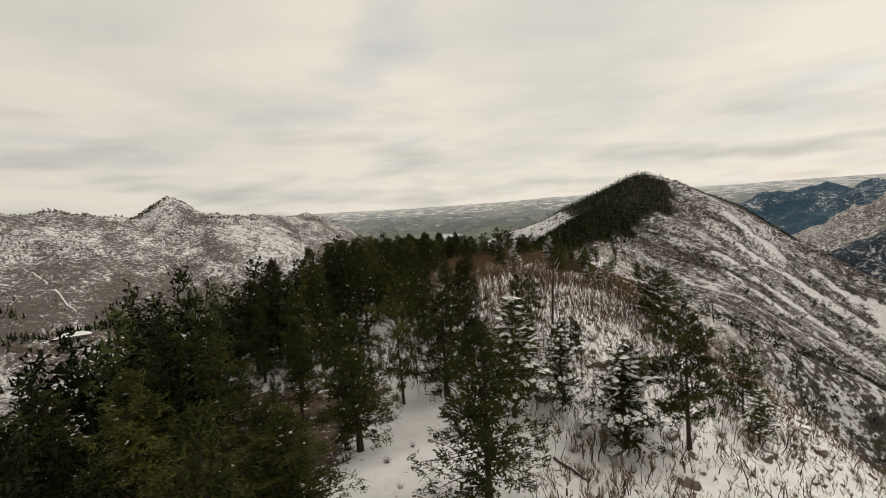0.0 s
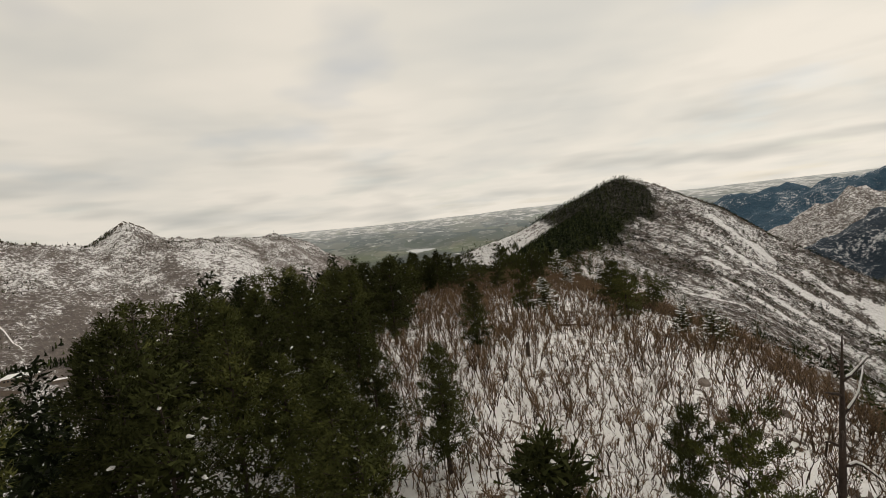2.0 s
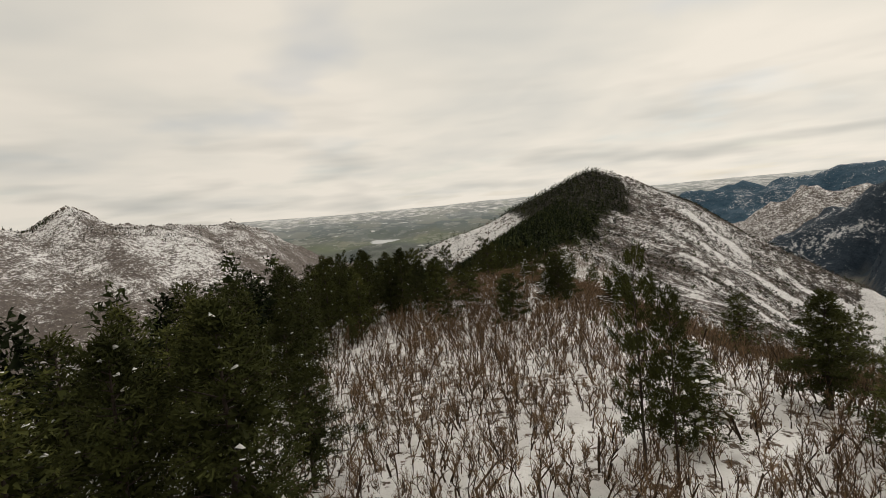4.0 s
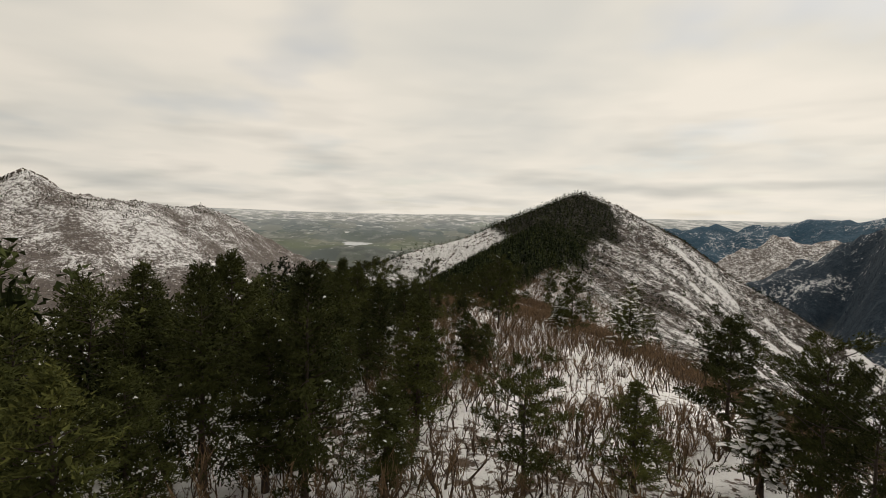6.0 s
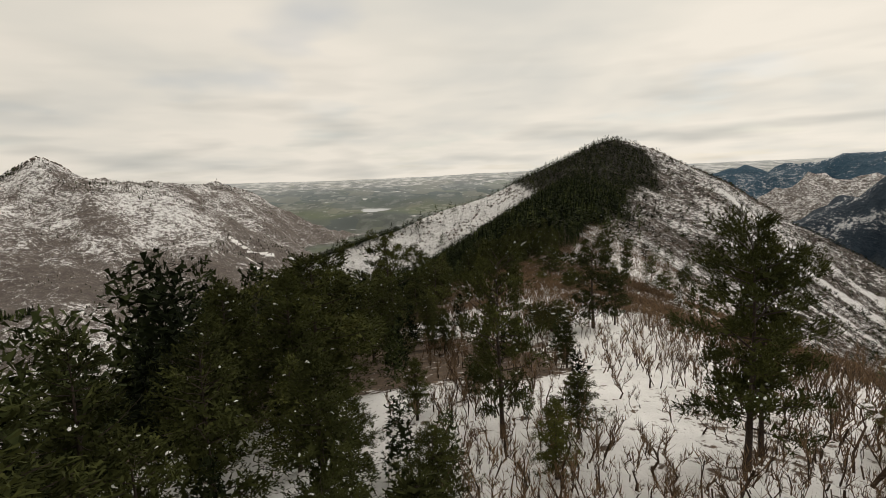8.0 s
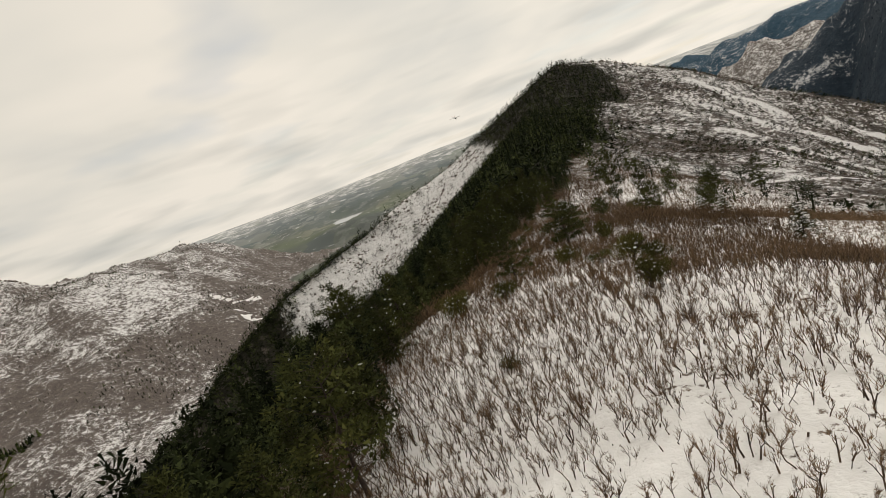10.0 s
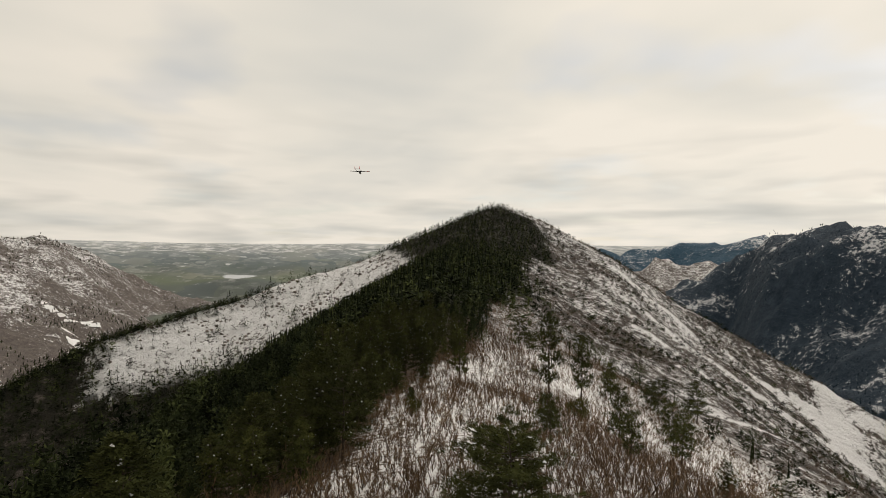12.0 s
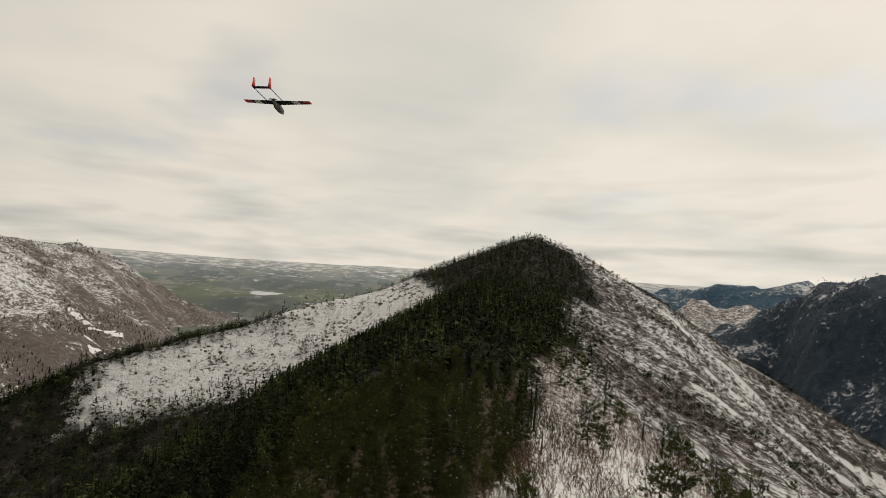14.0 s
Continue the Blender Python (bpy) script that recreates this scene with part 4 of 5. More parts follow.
    for k in range(5):
        stem, _, crown, _ = conifer_shape(180 + k, 1.0, 0.3, 0.25, 26, 4, 5, 0.0, 0.5, 0.04, 0.07, 0.013, 4, pine=True)
        pieces += [replicate(g, open_trees[k::5], np.random.default_rng(300 + k), ot[k::5], 0.0) for g in (crown, stem)]
    far, ft = rest[~right & ~near], tall[~right & ~near]
    for k in range(6):
        pieces.append(replicate(sprig_conifer(70 + k, 96), far[k::6], rng, ft[k::6], 0.05))
    stuff("forest", "dense dark conifer wood on the flank", "forest", pieces, MAT_FOREST)


def low_conifer(seed, tiers=6, points=7):
    """A small far conifer: ragged skirts one above the other, 1 m tall."""
    rng = np.random.default_rng(seed)
    vs, fs, k = [], [], 0
    lean = rng.normal(0, 0.03, 2)
    girth = rng.uniform(0.24, 0.36)
    for i in range(tiers):
        z0, z1 = 0.05 + 0.85 * i / tiers, 0.05 + 0.85 * (i + 1.9) / tiers
        r = girth * (1 - 0.86 * i / tiers) * rng.uniform(0.75, 1.15)
        a = rng.uniform(0, 6.28) + np.arange(points) * 6.283 / points + rng.normal(0, 0.2, points)
        q = r * rng.uniform(0.4, 1.3, points)
        o = lean * z0 + rng.normal(0, 0.015, 2)
        vs.append(np.vstack([np.column_stack([o[0] + np.cos(a) * q, o[1] + np.sin(a) * q, z0 + rng.normal(0, 0.035, points)]), [o[0], o[1], min(1.0, z1)]]))
        fs.append(np.array([(j, (j + 1) % points, points) for j in range(points)]) + k)
        k += points + 1
    return np.concatenate(vs), np.concatenate(fs)


def sprig_conifer(seed, count=40):
    """A far conifer of drooping sprays in tiers round one stem, 1 m tall, with a closed core."""
    rng = np.random.default_rng(seed)
    girth = rng.uniform(0.15, 0.21)
    fine = (40.0 / count) ** 0.5

    def layer(n, lo, hi, length, width):
        z = 0.97 - np.sqrt(rng.uniform(0.0, 1.0, n)) * 0.88
        z = z + 0.02 * np.sin(z * 44.0)                    # sprays gather in tiers
        a = np.arange(n) * 2.39996 + rng.normal(0, 0.3, n)
        r = (girth * (1 - z) + 0.008) * rng.uniform(lo, hi, n)
        out = np.column_stack([np.cos(a), np.sin(a), 0 * a])
        return tufts(rng, out * r[:, None] + np.column_stack([0 * z, 0 * z, z]), out * 0.9 - [0, 0, 0.4], 1, length, width, out * 0.8 + [0, 0, 0.7], 0.25)

    top = tube([(0, 0, 0.7), (0, 0, 0.9), (0, 0, 1.02)], (0.03, 0.02, 0.004), 3)
    return joined([layer(count, 0.6, 1.25, 0.1 * fine, 0.036 * fine), layer(count // 3, 0.1, 0.45, 0.2 * fine, 0.07 * fine), top])


def bush_shape(seed, count, width=0.06, length=0.2, lobes=6):
    """A ragged bush of several lobes, 1 m tall and wide."""
    rng = np.random.default_rng(seed)
    mid = np.column_stack([rng.normal(0, 0.2, lobes), rng.normal(0, 0.2, lobes), rng.uniform(0.25, 0.7, lobes)])
    rad = rng.uniform(0.14, 0.28, lobes)
    k = rng.integers(0, lobes, count)
    d = rng.normal(0, 1, (count, 3))
    d /= np.linalg.norm(d, axis=1)[:, None]
    p = mid[k] + d * (rad[k] * rng.uniform(0.3, 1.1, count) ** 0.5)[:, None]
    return tufts(rng, p, d + [0, 0, 0.5], 1, length, width, d + [0, 0, 0.4])


def stuff(name, label, category, pieces, mat):
    V, F = joined([p[:2] for p in pieces])
    tone = np.concatenate([p[2] for p in pieces])          # each plant has its own shade
    return tagged(new(name, mesh_from(name, V, F, [mat], {"tone": tone}, smooth=False)), label, category, kind="stuff")


def build_far_woods():
    rng = np.random.default_rng(23)
    kinds = [sprig_conifer(k, 40) for k in range(6)]
    # the dark wood on the flank under the peak and down the left side
    a = scatter(rng, 13500, -420, 290, -30, 660, lambda x, y: np.maximum(forest_share(x, y), 0.16 * sstep(np.interp(y, EDGE_Y, EDGE_S) + 26 - offset(x, y), 0, 20) * sstep(y, 335, 350) * (offset(x, y) > 0)) * ((y > 335) | (x < -58) | (offset(x, y) < -88)) * (0.75 + 0.25 * sstep(y, 250, 330)) * sstep(fbm(x / 14, y / 14, 2), -0.75, -0.3), 3.0)
    # smaller trees fill the gaps towards the peak
    a = np.vstack([a, scatter(rng, 3200, 40, 290, 380, 640, lambda x, y: forest_share(x, y) * 0.9, 2.4)])
    # backs of the west spur and thin trees on its open face
    bx = rng.uniform(-220, 125, 2600)
    bx = bx[rng.random(2600) < 0.04 + 0.96 * sstep(-bx, -55, -20)]
    crest = np.array(SPUR_WEST, float)[::-1]
    b = np.column_stack([bx, np.interp(bx, crest[:, 0], crest[:, 1]) + rng.normal(3, 6, len(bx))])
    c = scatter(rng, 230, -70, 130, 530, 600, lambda x, y: 0.6 * sstep(fbm(x / 14, y / 14, 2), -0.1, 0.4) + 0.15, 3.0)
    # scattered trees on the right flank
    d = scatter(rng, 1700, 60, 480, 20, 620, lambda x, y: sstep(offset(x, y), 40, 60) * (0.12 + sstep(fbm(x / 40 + 2, y / 40, 3), 0.0, 0.4)) * (1 - forest_share(x, y)) * (1 - 0.6 * sstep(-y, -400, -350) * sstep(-offset(x, y), -150, -110)) * (1 - drifted(x, y)), 3.5)
    round_kinds = [bush_shape(720 + k, 34, 0.075, 0.24) for k in range(4)]
    round_kinds = [(v * [0.75, 0.75, 1.05], f) for v, f in round_kinds] + kinds[4:]
    for name, label, sp, lo, hi in (("far_forest", "dark conifer forest below the peak", a, 5.0, 10.5), ("spur_forest", "dark conifers along the spur's crest", b, 2.6, 5.5),
                                    ("face_tree_scatter", "small conifers dotted over a snowy face", c, 2.0, 5.0), ("flank_tree_scatter", "small dark pines dotted over the scrub slope", d, 2.0, 5.0)):
        g = on_ground(sp, 0.3)
        size = rng.uniform(lo, hi, len(g)) * (1 - 0.42 * sstep(g[:, 1], 400, 540) * sstep(g[:, 0], 30, 100))
        stuff(name, label, "forest", [replicate((round_kinds if sp is d else kinds)[k], g[k::6], rng, size[k::6], 0.1) for k in range(6)], MAT_FOREST)
    # trees as dots on the mountains across the valleys
    few = [low_conifer(k + 20, 3, 5) for k in range(4)]

    def far_keep(x, y):
        p = ground_parts(x, y)
        return ((p[3] > p[2] + 3) & (p[3] > p[1] + 3)) * sstep(fbm(x / 120, y / 120, 3), -0.1, 0.5)

    e = scatter(rng, 4500, -1300, -100, 800, 2500, far_keep, 6.0)
    # a dark stand below the crag and single trees along the crest
    crag = scatter(rng, 170, -1010, -905, 1640, 1760, lambda x, y: sstep(-np.abs((y - 1681) - 1.03 * (x + 987) + 12), -24, -8) * sstep(x, -1000, -970) * sstep(-x, 926, 940), 4.0)
    along = rng.uniform(-1240, -960, 70)
    line = np.array(LEFT[2:6], float)
    crest_trees = np.column_stack([along, np.interp(along, line[:, 0], line[:, 1]) + rng.normal(-6, 8, 70)])
    e = np.vstack([e, crag, crest_trees])
    g = on_ground(e, 0.5)
    size = rng.uniform(3, 8, len(g)) + np.where(np.arange(len(g)) >= len(g) - len(crag) - 70, 2.0, 0.0)
    stuff("hillside_tree_scatter", "small dark trees scattered over the snowy mountainside", "forest", [replicate(few[k], g[k::4], rng, size[k::4], 0.1) for k in range(4)], MAT_FOREST)

    def right_keep(x, y):
        p = ground_parts(x, y)
        return (np.maximum(p[4], p[5]) > p[2] + 3) * sstep(fbm(x / 140 + 5, y / 140, 3), 0.0, 0.45)

    e = scatter(rng, 5000, 700, 1700, 150, 2000, right_keep, 7.0)
    g = on_ground(e, 0.5)
    size = rng.uniform(3, 6, len(g))
    stuff("canyon_forest", "dark conifer forest on the canyon side, tinted haze blue", "forest", [replicate(few[k], g[k::4], rng, size[k::4], 0.1) for k in range(4)], MAT_CANYON)


# ---- leafless scrub oak ----
def oak_shape(seed, stems, fine, spread=0.34):
    """Crooked stems that fork two or three times and end in a haze of twigs: stems and twigs as two meshes. fine: 2 round stems, 1 flat stems with twigs, 0 the plainest."""
    rng = np.random.default_rng(seed)
    wood, twig = [], []

    def flat(a, b, w0, w1, stem):
        d = b - a
        s = np.cross(d, rng.normal(0, 1, 3))
        s /= np.linalg.norm(s) + 1e-9
        if w1:
            (wood if stem else twig).append((np.array([a - s * w0, a + s * w0, b + s * w1, b - s * w1]), np.array([(0, 1, 2), (0, 2, 3)])))
        else:
            (wood if stem else twig).append((np.array([a - s * w0, a + s * w0, b]), np.array([(0, 1, 2)])))

    def grow(p, way, length, thick, depth):
        n = (2, 2, 4)[fine] if depth == 0 else (1, 2, 3)[fine] if depth == 1 else (1, 1, 2)[fine]
        pts = [p]
        for k in range(n):
            way = way + rng.normal(0, 0.4 if depth == 0 else 0.46, 3) * [1, 1, 0.3] + [0, 0, 0.3]
            way = way / np.linalg.norm(way)
            pts.append(pts[-1] + way * length / n)
        pts = np.array(pts)
        last = thick * 0.62
        if fine == 2 and depth < 2:
            wood.append(tube(pts, np.linspace(thick, last, n + 1), 5 if depth == 0 else 4))
        else:
            for k in range(n):
                a, b = thick + (last - thick) * k / n, thick + (last - thick) * (k + 1) / n
                flat(pts[k], pts[k + 1] + 0.06 * (pts[k + 1] - pts[k]), a, b if depth < 2 else 0.0, depth < 2)
        if depth < 2:
            for _ in range((2, 3, 3)[fine] if depth == 0 else (1, 1, 3)[fine]):
                f = rng.uniform(0.45, 1.0) * n
                k = min(int(f), n - 1)
                turn = rng.uniform(0, 6.283)
                out = way * 0.7 + np.array([math.cos(turn), math.sin(turn), 0.7]) * rng.uniform(0.35, 0.7)
                grow(pts[k] + (f - k) * (pts[k + 1] - pts[k]), out / np.linalg.norm(out), length * rng.uniform(0.42, 0.72), last * 0.72, depth + 1)
        if depth >= 1:
            for _ in range((3, 6, 9)[fine]):
                q = pts[0] + rng.uniform(0.2, 1.0) * (pts[-1] - pts[0])
                flat(q, q + rng.normal(0, 0.09, 3) * [1, 1, 0.5] + [0, 0, rng.uniform(0.08, 0.3)], (0.016, 0.01, 0.008)[fine], 0.0, False)

    for i in range(stems):
        lean = rng.normal(0, 0.1, 2)
        foot = np.array([rng.normal(0, spread), rng.normal(0, spread), -0.12])
        grow(foot, np.array([lean[0], lean[1], 1.0]), rng.uniform(0.6, 1.1), rng.uniform(0.022, 0.036), 0)
    return joined(wood), joined(twig)


# small open patches of snow among the scrub: x, y, half lengths
CLEARINGS = ((17.0, 124.3, 4.6, 2.6), (13.0, 124.0, 2.5, 3.0), (20.0, 123.5, 3.0, 2.0), (16.5, 149.5, 2.6, 2.6), (15.0, 155.5, 2.0, 2.0), (35.0, 228.7, 2.6, 1.6), (54.0, 275.0, 2.4, 1.6), (12.5, 45.0, 1.6, 1.4), (9.0, 70.0, 3.0, 1.8), (73.5, 280.0, 5.5, 2.6), (79.0, 283.0, 4.0, 2.5))


def oak_keep(x, y):
    s = offset(x, y)
    clear = sstep(fbm(x / 7 + 31, y / 7, 3), -0.32, -0.05)
    west = np.interp(y, EDGE_Y, EDGE_S)
    reach = 40 + 26 * sstep(y, 110, 150)
    band = sstep(s, west - 6, west + 0.5) * sstep(reach - s, 0, 16)
    near = sstep(-y, -46, -36)                       # thinner where the walk begins
    thick = 0.85 + 0.15 * sstep(y, 225, 250) + 0.2 * sstep(-np.abs(s - 30), -16, -8)
    far_wood = 0.35 * sstep(np.abs(s - 10), 20, 40) * sstep(-y, -250, -220)
    v = band * np.clip((0.16 + 0.3 * sstep(s, 6, 14) + 0.34 * sstep(y, 172, 185) * sstep(-y, -225, -210) + 0.84 * clear + far_wood + 0.2 * sstep(-y, -75, -62)) * thick, 0, 1) * (1 - near * (1 - 0.4 * sstep(s, 3, 9)))
    v = v * (1 - 0.52 * sstep(y, 236, 256))
    for cx, cy, rx, ry in CLEARINGS:
        v = v * (0.04 + 0.96 * sstep(np.hypot((x - cx) / rx, (y - cy) / ry) + 0.3 * fbm(x / 2, y / 2, 2), 0.8, 1.15))
    return v


def build_scrub():
    rng = np.random.default_rng(5)
    spots = scatter(rng, 46000, -30, 130, 22, 400, oak_keep, 0.46)
    more = scatter(rng, 8000, 5, 110, 185, 330, lambda x, y: oak_keep(x, y) * sstep(-np.abs(offset(x, y) - 14), -40, -25) * np.maximum(sstep(-y, -245, -230), 0.25 * sstep(y, 255, 270)), 0.4)
    spots = np.vstack([spots, more])
    side = np.abs(spots[:, 0] - fly_line(spots[:, 1])[0] - 4)
    order = np.argsort(side)
    spots, side = on_ground(spots[order]), side[order]
    kinds = []
    for k in range(8):
        wood, twig = oak_shape(200 + k, 1 + k % 3, 2, 0.25)
        root = tagged(new("oak_shrub", mesh_from("oak_shrub", *wood, [MAT_OAK], smooth=True)), "leafless scrub oak with crooked stems in snow", "shrub", "scrub oaks on the crest")
        part("twig_mass", twig, MAT_TWIG, root, kind="stuff")
        kinds.append((root, wood, twig))
    for i in range(280):
        m = pose(*spots[i], 0, 0, rng.uniform(0, 360)) @ Matrix.Scale(rng.uniform(0.75, 1.2) * (1 - 0.3 * float(sstep(spots[i, 1], 160, 180) * sstep(-spots[i, 1], -235, -215))), 4)
        if i < 8:
            kinds[i][0].matrix_basis = m
        else:
            copy_thing(kinds[i % 8][0], m)
    rest, side = spots[280:], side[280:]
    t, w = [], []
    for level, stems, spread, pick in ((1, 2, 0.35, side < 9), (0, 2, 0.4, (side >= 9) & (side < 24)), (0, 1, 0.5, side >= 24)):
        sel = rest[pick]
        for k in range(7):
            wood, twig = oak_shape(240 + 10 * level + k, stems, level, spread)
            size = (0.62 + 0.6 * rng.random(len(sel[k::7])) + np.where((sel[k::7, 1] < 150) | (side[pick][k::7] > 9), 0.75, 0.1) * rng.random(len(sel[k::7])) ** 6) * (1 - 0.3 * sstep(sel[k::7, 1], 160, 180) * sstep(-sel[k::7, 1], -235, -215))
            (w if level or stems > 1 else t).append(replicate(wood, sel[k::7], np.random.default_rng(900 + k), size, 0.0))
            t.append(replicate(twig, sel[k::7], np.random.default_rng(900 + k), size, 0.0))
    stuff("oak_thicket", "thicket of dark crooked scrub oak stems on the snowy crest", "shrub", w, MAT_OAK)
    stuff("oak_twig_thicket", "reddish-brown leafless oak twigs", "shrub", t, MAT_TWIG)
    # low brown brush over the right flank and the saddle
    brush = [bush_shape(260 + k, 15, 0.13, 0.26) for k in range(5)]
    sp = scatter(rng, 22000, 2, 480, 20, 620, lambda x, y: sstep(offset(x, y), 34, 55) * (0.12 + 0.88 * sstep(-flank_band(x, y) + 0.5 * fbm(x / 12, y / 12, 2), -0.25, 0.35)) * (1 - forest_share(x, y)) * (1 - 0.85 * sstep(-y, -400, -340) * sstep(-offset(x, y), -125, -90)) * (1 - drifted(x, y)), 1.2)
    g = on_ground(sp)
    stuff("flank_brush", "leafless brown brush on the steep flank", "shrub", [replicate(brush[k], g[k::5], rng, rng.uniform(0.6, 1.7, len(g[k::5])), 0.1) for k in range(5)], MAT_BRUSH)
    dots = [bush_shape(280 + k, 30, 0.11, 0.22) for k in range(5)]
    sp = scatter(rng, 6500, 12, 480, 20, 620, lambda x, y: np.maximum(sstep(offset(x, y), 30, 50), 0.25 * sstep(offset(x, y), 6, 12) * sstep(-y, -70, -50)) * (0.2 + 0.8 * sstep(fbm(x / 30 + 8, y / 30, 3) - 0.3 * flank_band(x, y), -0.2, 0.35)) * (1 - forest_share(x, y)) * (1 - 0.9 * sstep(-y, -400, -350) * sstep(-offset(x, y), -150, -110)) * (1 - drifted(x, y)), 2.6)
    g = on_ground(sp)
    stuff("flank_bush_scatter", "dark evergreen bushes dotted over the steep flank", "bush", [replicate(dots[k], g[k::5], rng, rng.uniform(0.9, 2.8, len(g[k::5])) * (0.45 + 0.55 * sstep(offset(g[k::5, 0], g[k::5, 1]), 20, 70)), 0.1) for k in range(5)], MAT_FOREST)


# leafless tufts of twigs on open snow: x, y, size
TUFTS = ((28.3, 192.0, 1.7), (12.9, 122.9, 0.9), (14.6, 122.8, 1.1), (16.2, 123.2, 1.0), (18.9, 122.8, 0.9), (13.7, 122.2, 0.8),
         (-1.5, 28, 0.35), (0.4, 29.5, 0.3), (1.8, 27.4, 0.4), (-2.8, 31, 0.3), (2.6, 30.2, 0.45), (-0.6, 32.4, 0.35), (-4.2, 29.2, 0.4), (3.8, 28.0, 0.5), (0.9, 25.6, 0.3), (-3.2, 26.4, 0.3))


def build_tufts():
    rng = np.random.default_rng(14)
    protos = []
    for k in range(3):
        n = 150
        a, u = rng.uniform(0, 6.283, n), rng.uniform(0.2, 1.0, n)
        foot = np.column_stack([np.cos(a), np.sin(a), 0 * a]) * (0.22 * u * rng.uniform(0.2, 1, n))[:, None]
        tip = foot + np.column_stack([np.cos(a) * u * 0.5, np.sin(a) * u * 0.5, rng.uniform(0.45, 1.0, n) * (1.1 - 0.5 * u)]) + rng.normal(0, 0.07, (n, 3))
        side = np.cross(tip - foot, rng.normal(0, 1, (n, 3)))
        side *= 0.0055 / np.linalg.norm(side, axis=1)[:, None]
        v = np.stack([foot - side - [0, 0, 0.06], foot + side - [0, 0, 0.06], tip], 1).reshape(-1, 3)
        protos.append(tagged(new("twig_bush", mesh_from("twig_bush", v, np.arange(3 * n).reshape(-1, 3), [MAT_TWIG if k else MAT_BRUSH], smooth=False)), "low leafless twiggy bush on open snow", "shrub", "low bushes on the crest"))
    rest = scatter(rng, 120, -5, 60, 44, 290, lambda x, y: sstep(offset(x, y), 0, 4) * sstep(-np.abs(x - fly_line(y)[0] - 5), -12, -8) * (1 - oak_keep(x, y)), 1.6)
    rest = np.vstack([rest, scatter(rng, 150, 4, 34, 22, 58, lambda x, y: sstep(offset(x, y), 3, 8) * (0.3 + 0.7 * sstep(fbm(x / 5, y / 5, 2), -0.2, 0.2)), 0.8)])
    for i, (x, y, size) in enumerate(list(TUFTS) + [(p[0], p[1], rng.uniform(0.4, 0.9)) for p in rest]):
        m = pose(x, y, float(height(x, y)), 0, 0, rng.uniform(0, 360)) @ Matrix.Scale(size, 4)
        if i < 3:
            protos[i].matrix_basis = m
        else:
            copy_thing(protos[i % 3], m)


def boulder_shape(seed, flat=0.6):
    rng = np.random.default_rng(seed)
    bm = bmesh.new()
    bmesh.ops.create_icosphere(bm, subdivisions=2, radius=0.5)
    v = np.array([p.co[:] for p in bm.verts])
    f = np.array([[p.index for p in q.verts] for q in bm.faces])
    bm.free()
    for _ in range(7):                                   # shear off flat faces
        n = rng.normal(0, 1, 3)
        n /= np.linalg.norm(n)
        d = v @ n
        cut = rng.uniform(0.24, 0.4)
        v = v - np.maximum(0, d - cut)[:, None] * n
    return v * [1.2, 0.9, flat] + rng.normal(0, 0.012, v.shape), f


# evergreen bushes that stand out on the crest: x, y, height, width
BUSHES = ((18.1, 167.4, 2.2, 3.3), (21.0, 195.4, 0.6, 1.1), (30.4, 198.0, 2.0, 1.7), (37.2, 208.8, 1.9, 2.0), (25.3, 209.9, 1.8, 1.6), (36.2, 210.3, 2.7, 2.3), (34.9, 213.9, 0.9, 2.2),
    (22.3, 214.2, 2.4, 2.8), (33.3, 216.4, 2.1, 1.9), (32.0, 224.0, 1.5, 1.4), (42.3, 226.9, 3.0, 1.7), (43.4, 256.1, 2.0, 1.3), (68.9, 265.6, 3.2, 2.6))


def build_bushes():
    rng = np.random.default_rng(9)
    proto = None
    for i, (x, y, size, wide) in enumerate(BUSHES):
        z = float(height(x, y))
        if proto is None:
            proto = tagged(new("evergreen_bush"), "round evergreen bush flecked with snow", "bush", "bushes on the crest")
            part("foliage", bush_shape(500, 3000, 0.014, 0.085, 11), MAT_JUNIPER, proto, kind="stuff")
            stems = [tube([(0, 0, -0.1), (rng.normal(0, 0.08), rng.normal(0, 0.08), 0.3), (rng.normal(0, 0.25), rng.normal(0, 0.25), 0.7)], (0.03, 0.022, 0.008), 4) for _ in range(6)]
            part("stem_tangle", joined(stems), MAT_BARK, proto, kind="stuff")
            caps = []
            for _ in range(26):
                d = rng.normal(0, 1, 3)
                d[2] = abs(d[2]) * 0.7
                d /= np.linalg.norm(d)
                q = d * rng.uniform(0.25, 0.45) + [0, 0, 0.5]
                v, f = boulder_shape(int(rng.integers(0, 999)), 0.4)
                caps.append((v * rng.uniform(0.03, 0.1) + q, f))
            part("bough_snow", joined(caps), MAT_SNOW, proto, "clumps of white snow", smooth=True, kind="stuff")
            ob, m = proto, pose(x, y, z, 0, 0, 0)
            ob.matrix_basis = m
        else:
            ob = copy_thing(proto, pose(x, y, z, 0, 0, rng.uniform(0, 360)))
        ob.scale = (wide * rng.uniform(0.9, 1.1), wide * rng.uniform(0.9, 1.1), size)


build_forest()
build_far_woods()
build_scrub()
build_bushes()
build_tufts()


# ---- rocks, stumps and logs ----
def cap_shape(v, f, lift=0.05):
    """The upward part of a shell, raised: snow that lies on it."""
    a, b, c = v[f[:, 0]], v[f[:, 1]], v[f[:, 2]]
    n = np.cross(b - a, c - a)
    n /= np.linalg.norm(n, axis=1)[:, None] + 1e-9
    keep = f[n[:, 2] > 0.62]
    ids, inv = np.unique(keep, return_inverse=True)
    return v[ids] * [1.02, 1.02, 1] + [0, 0, lift], inv.reshape(-1, 3)


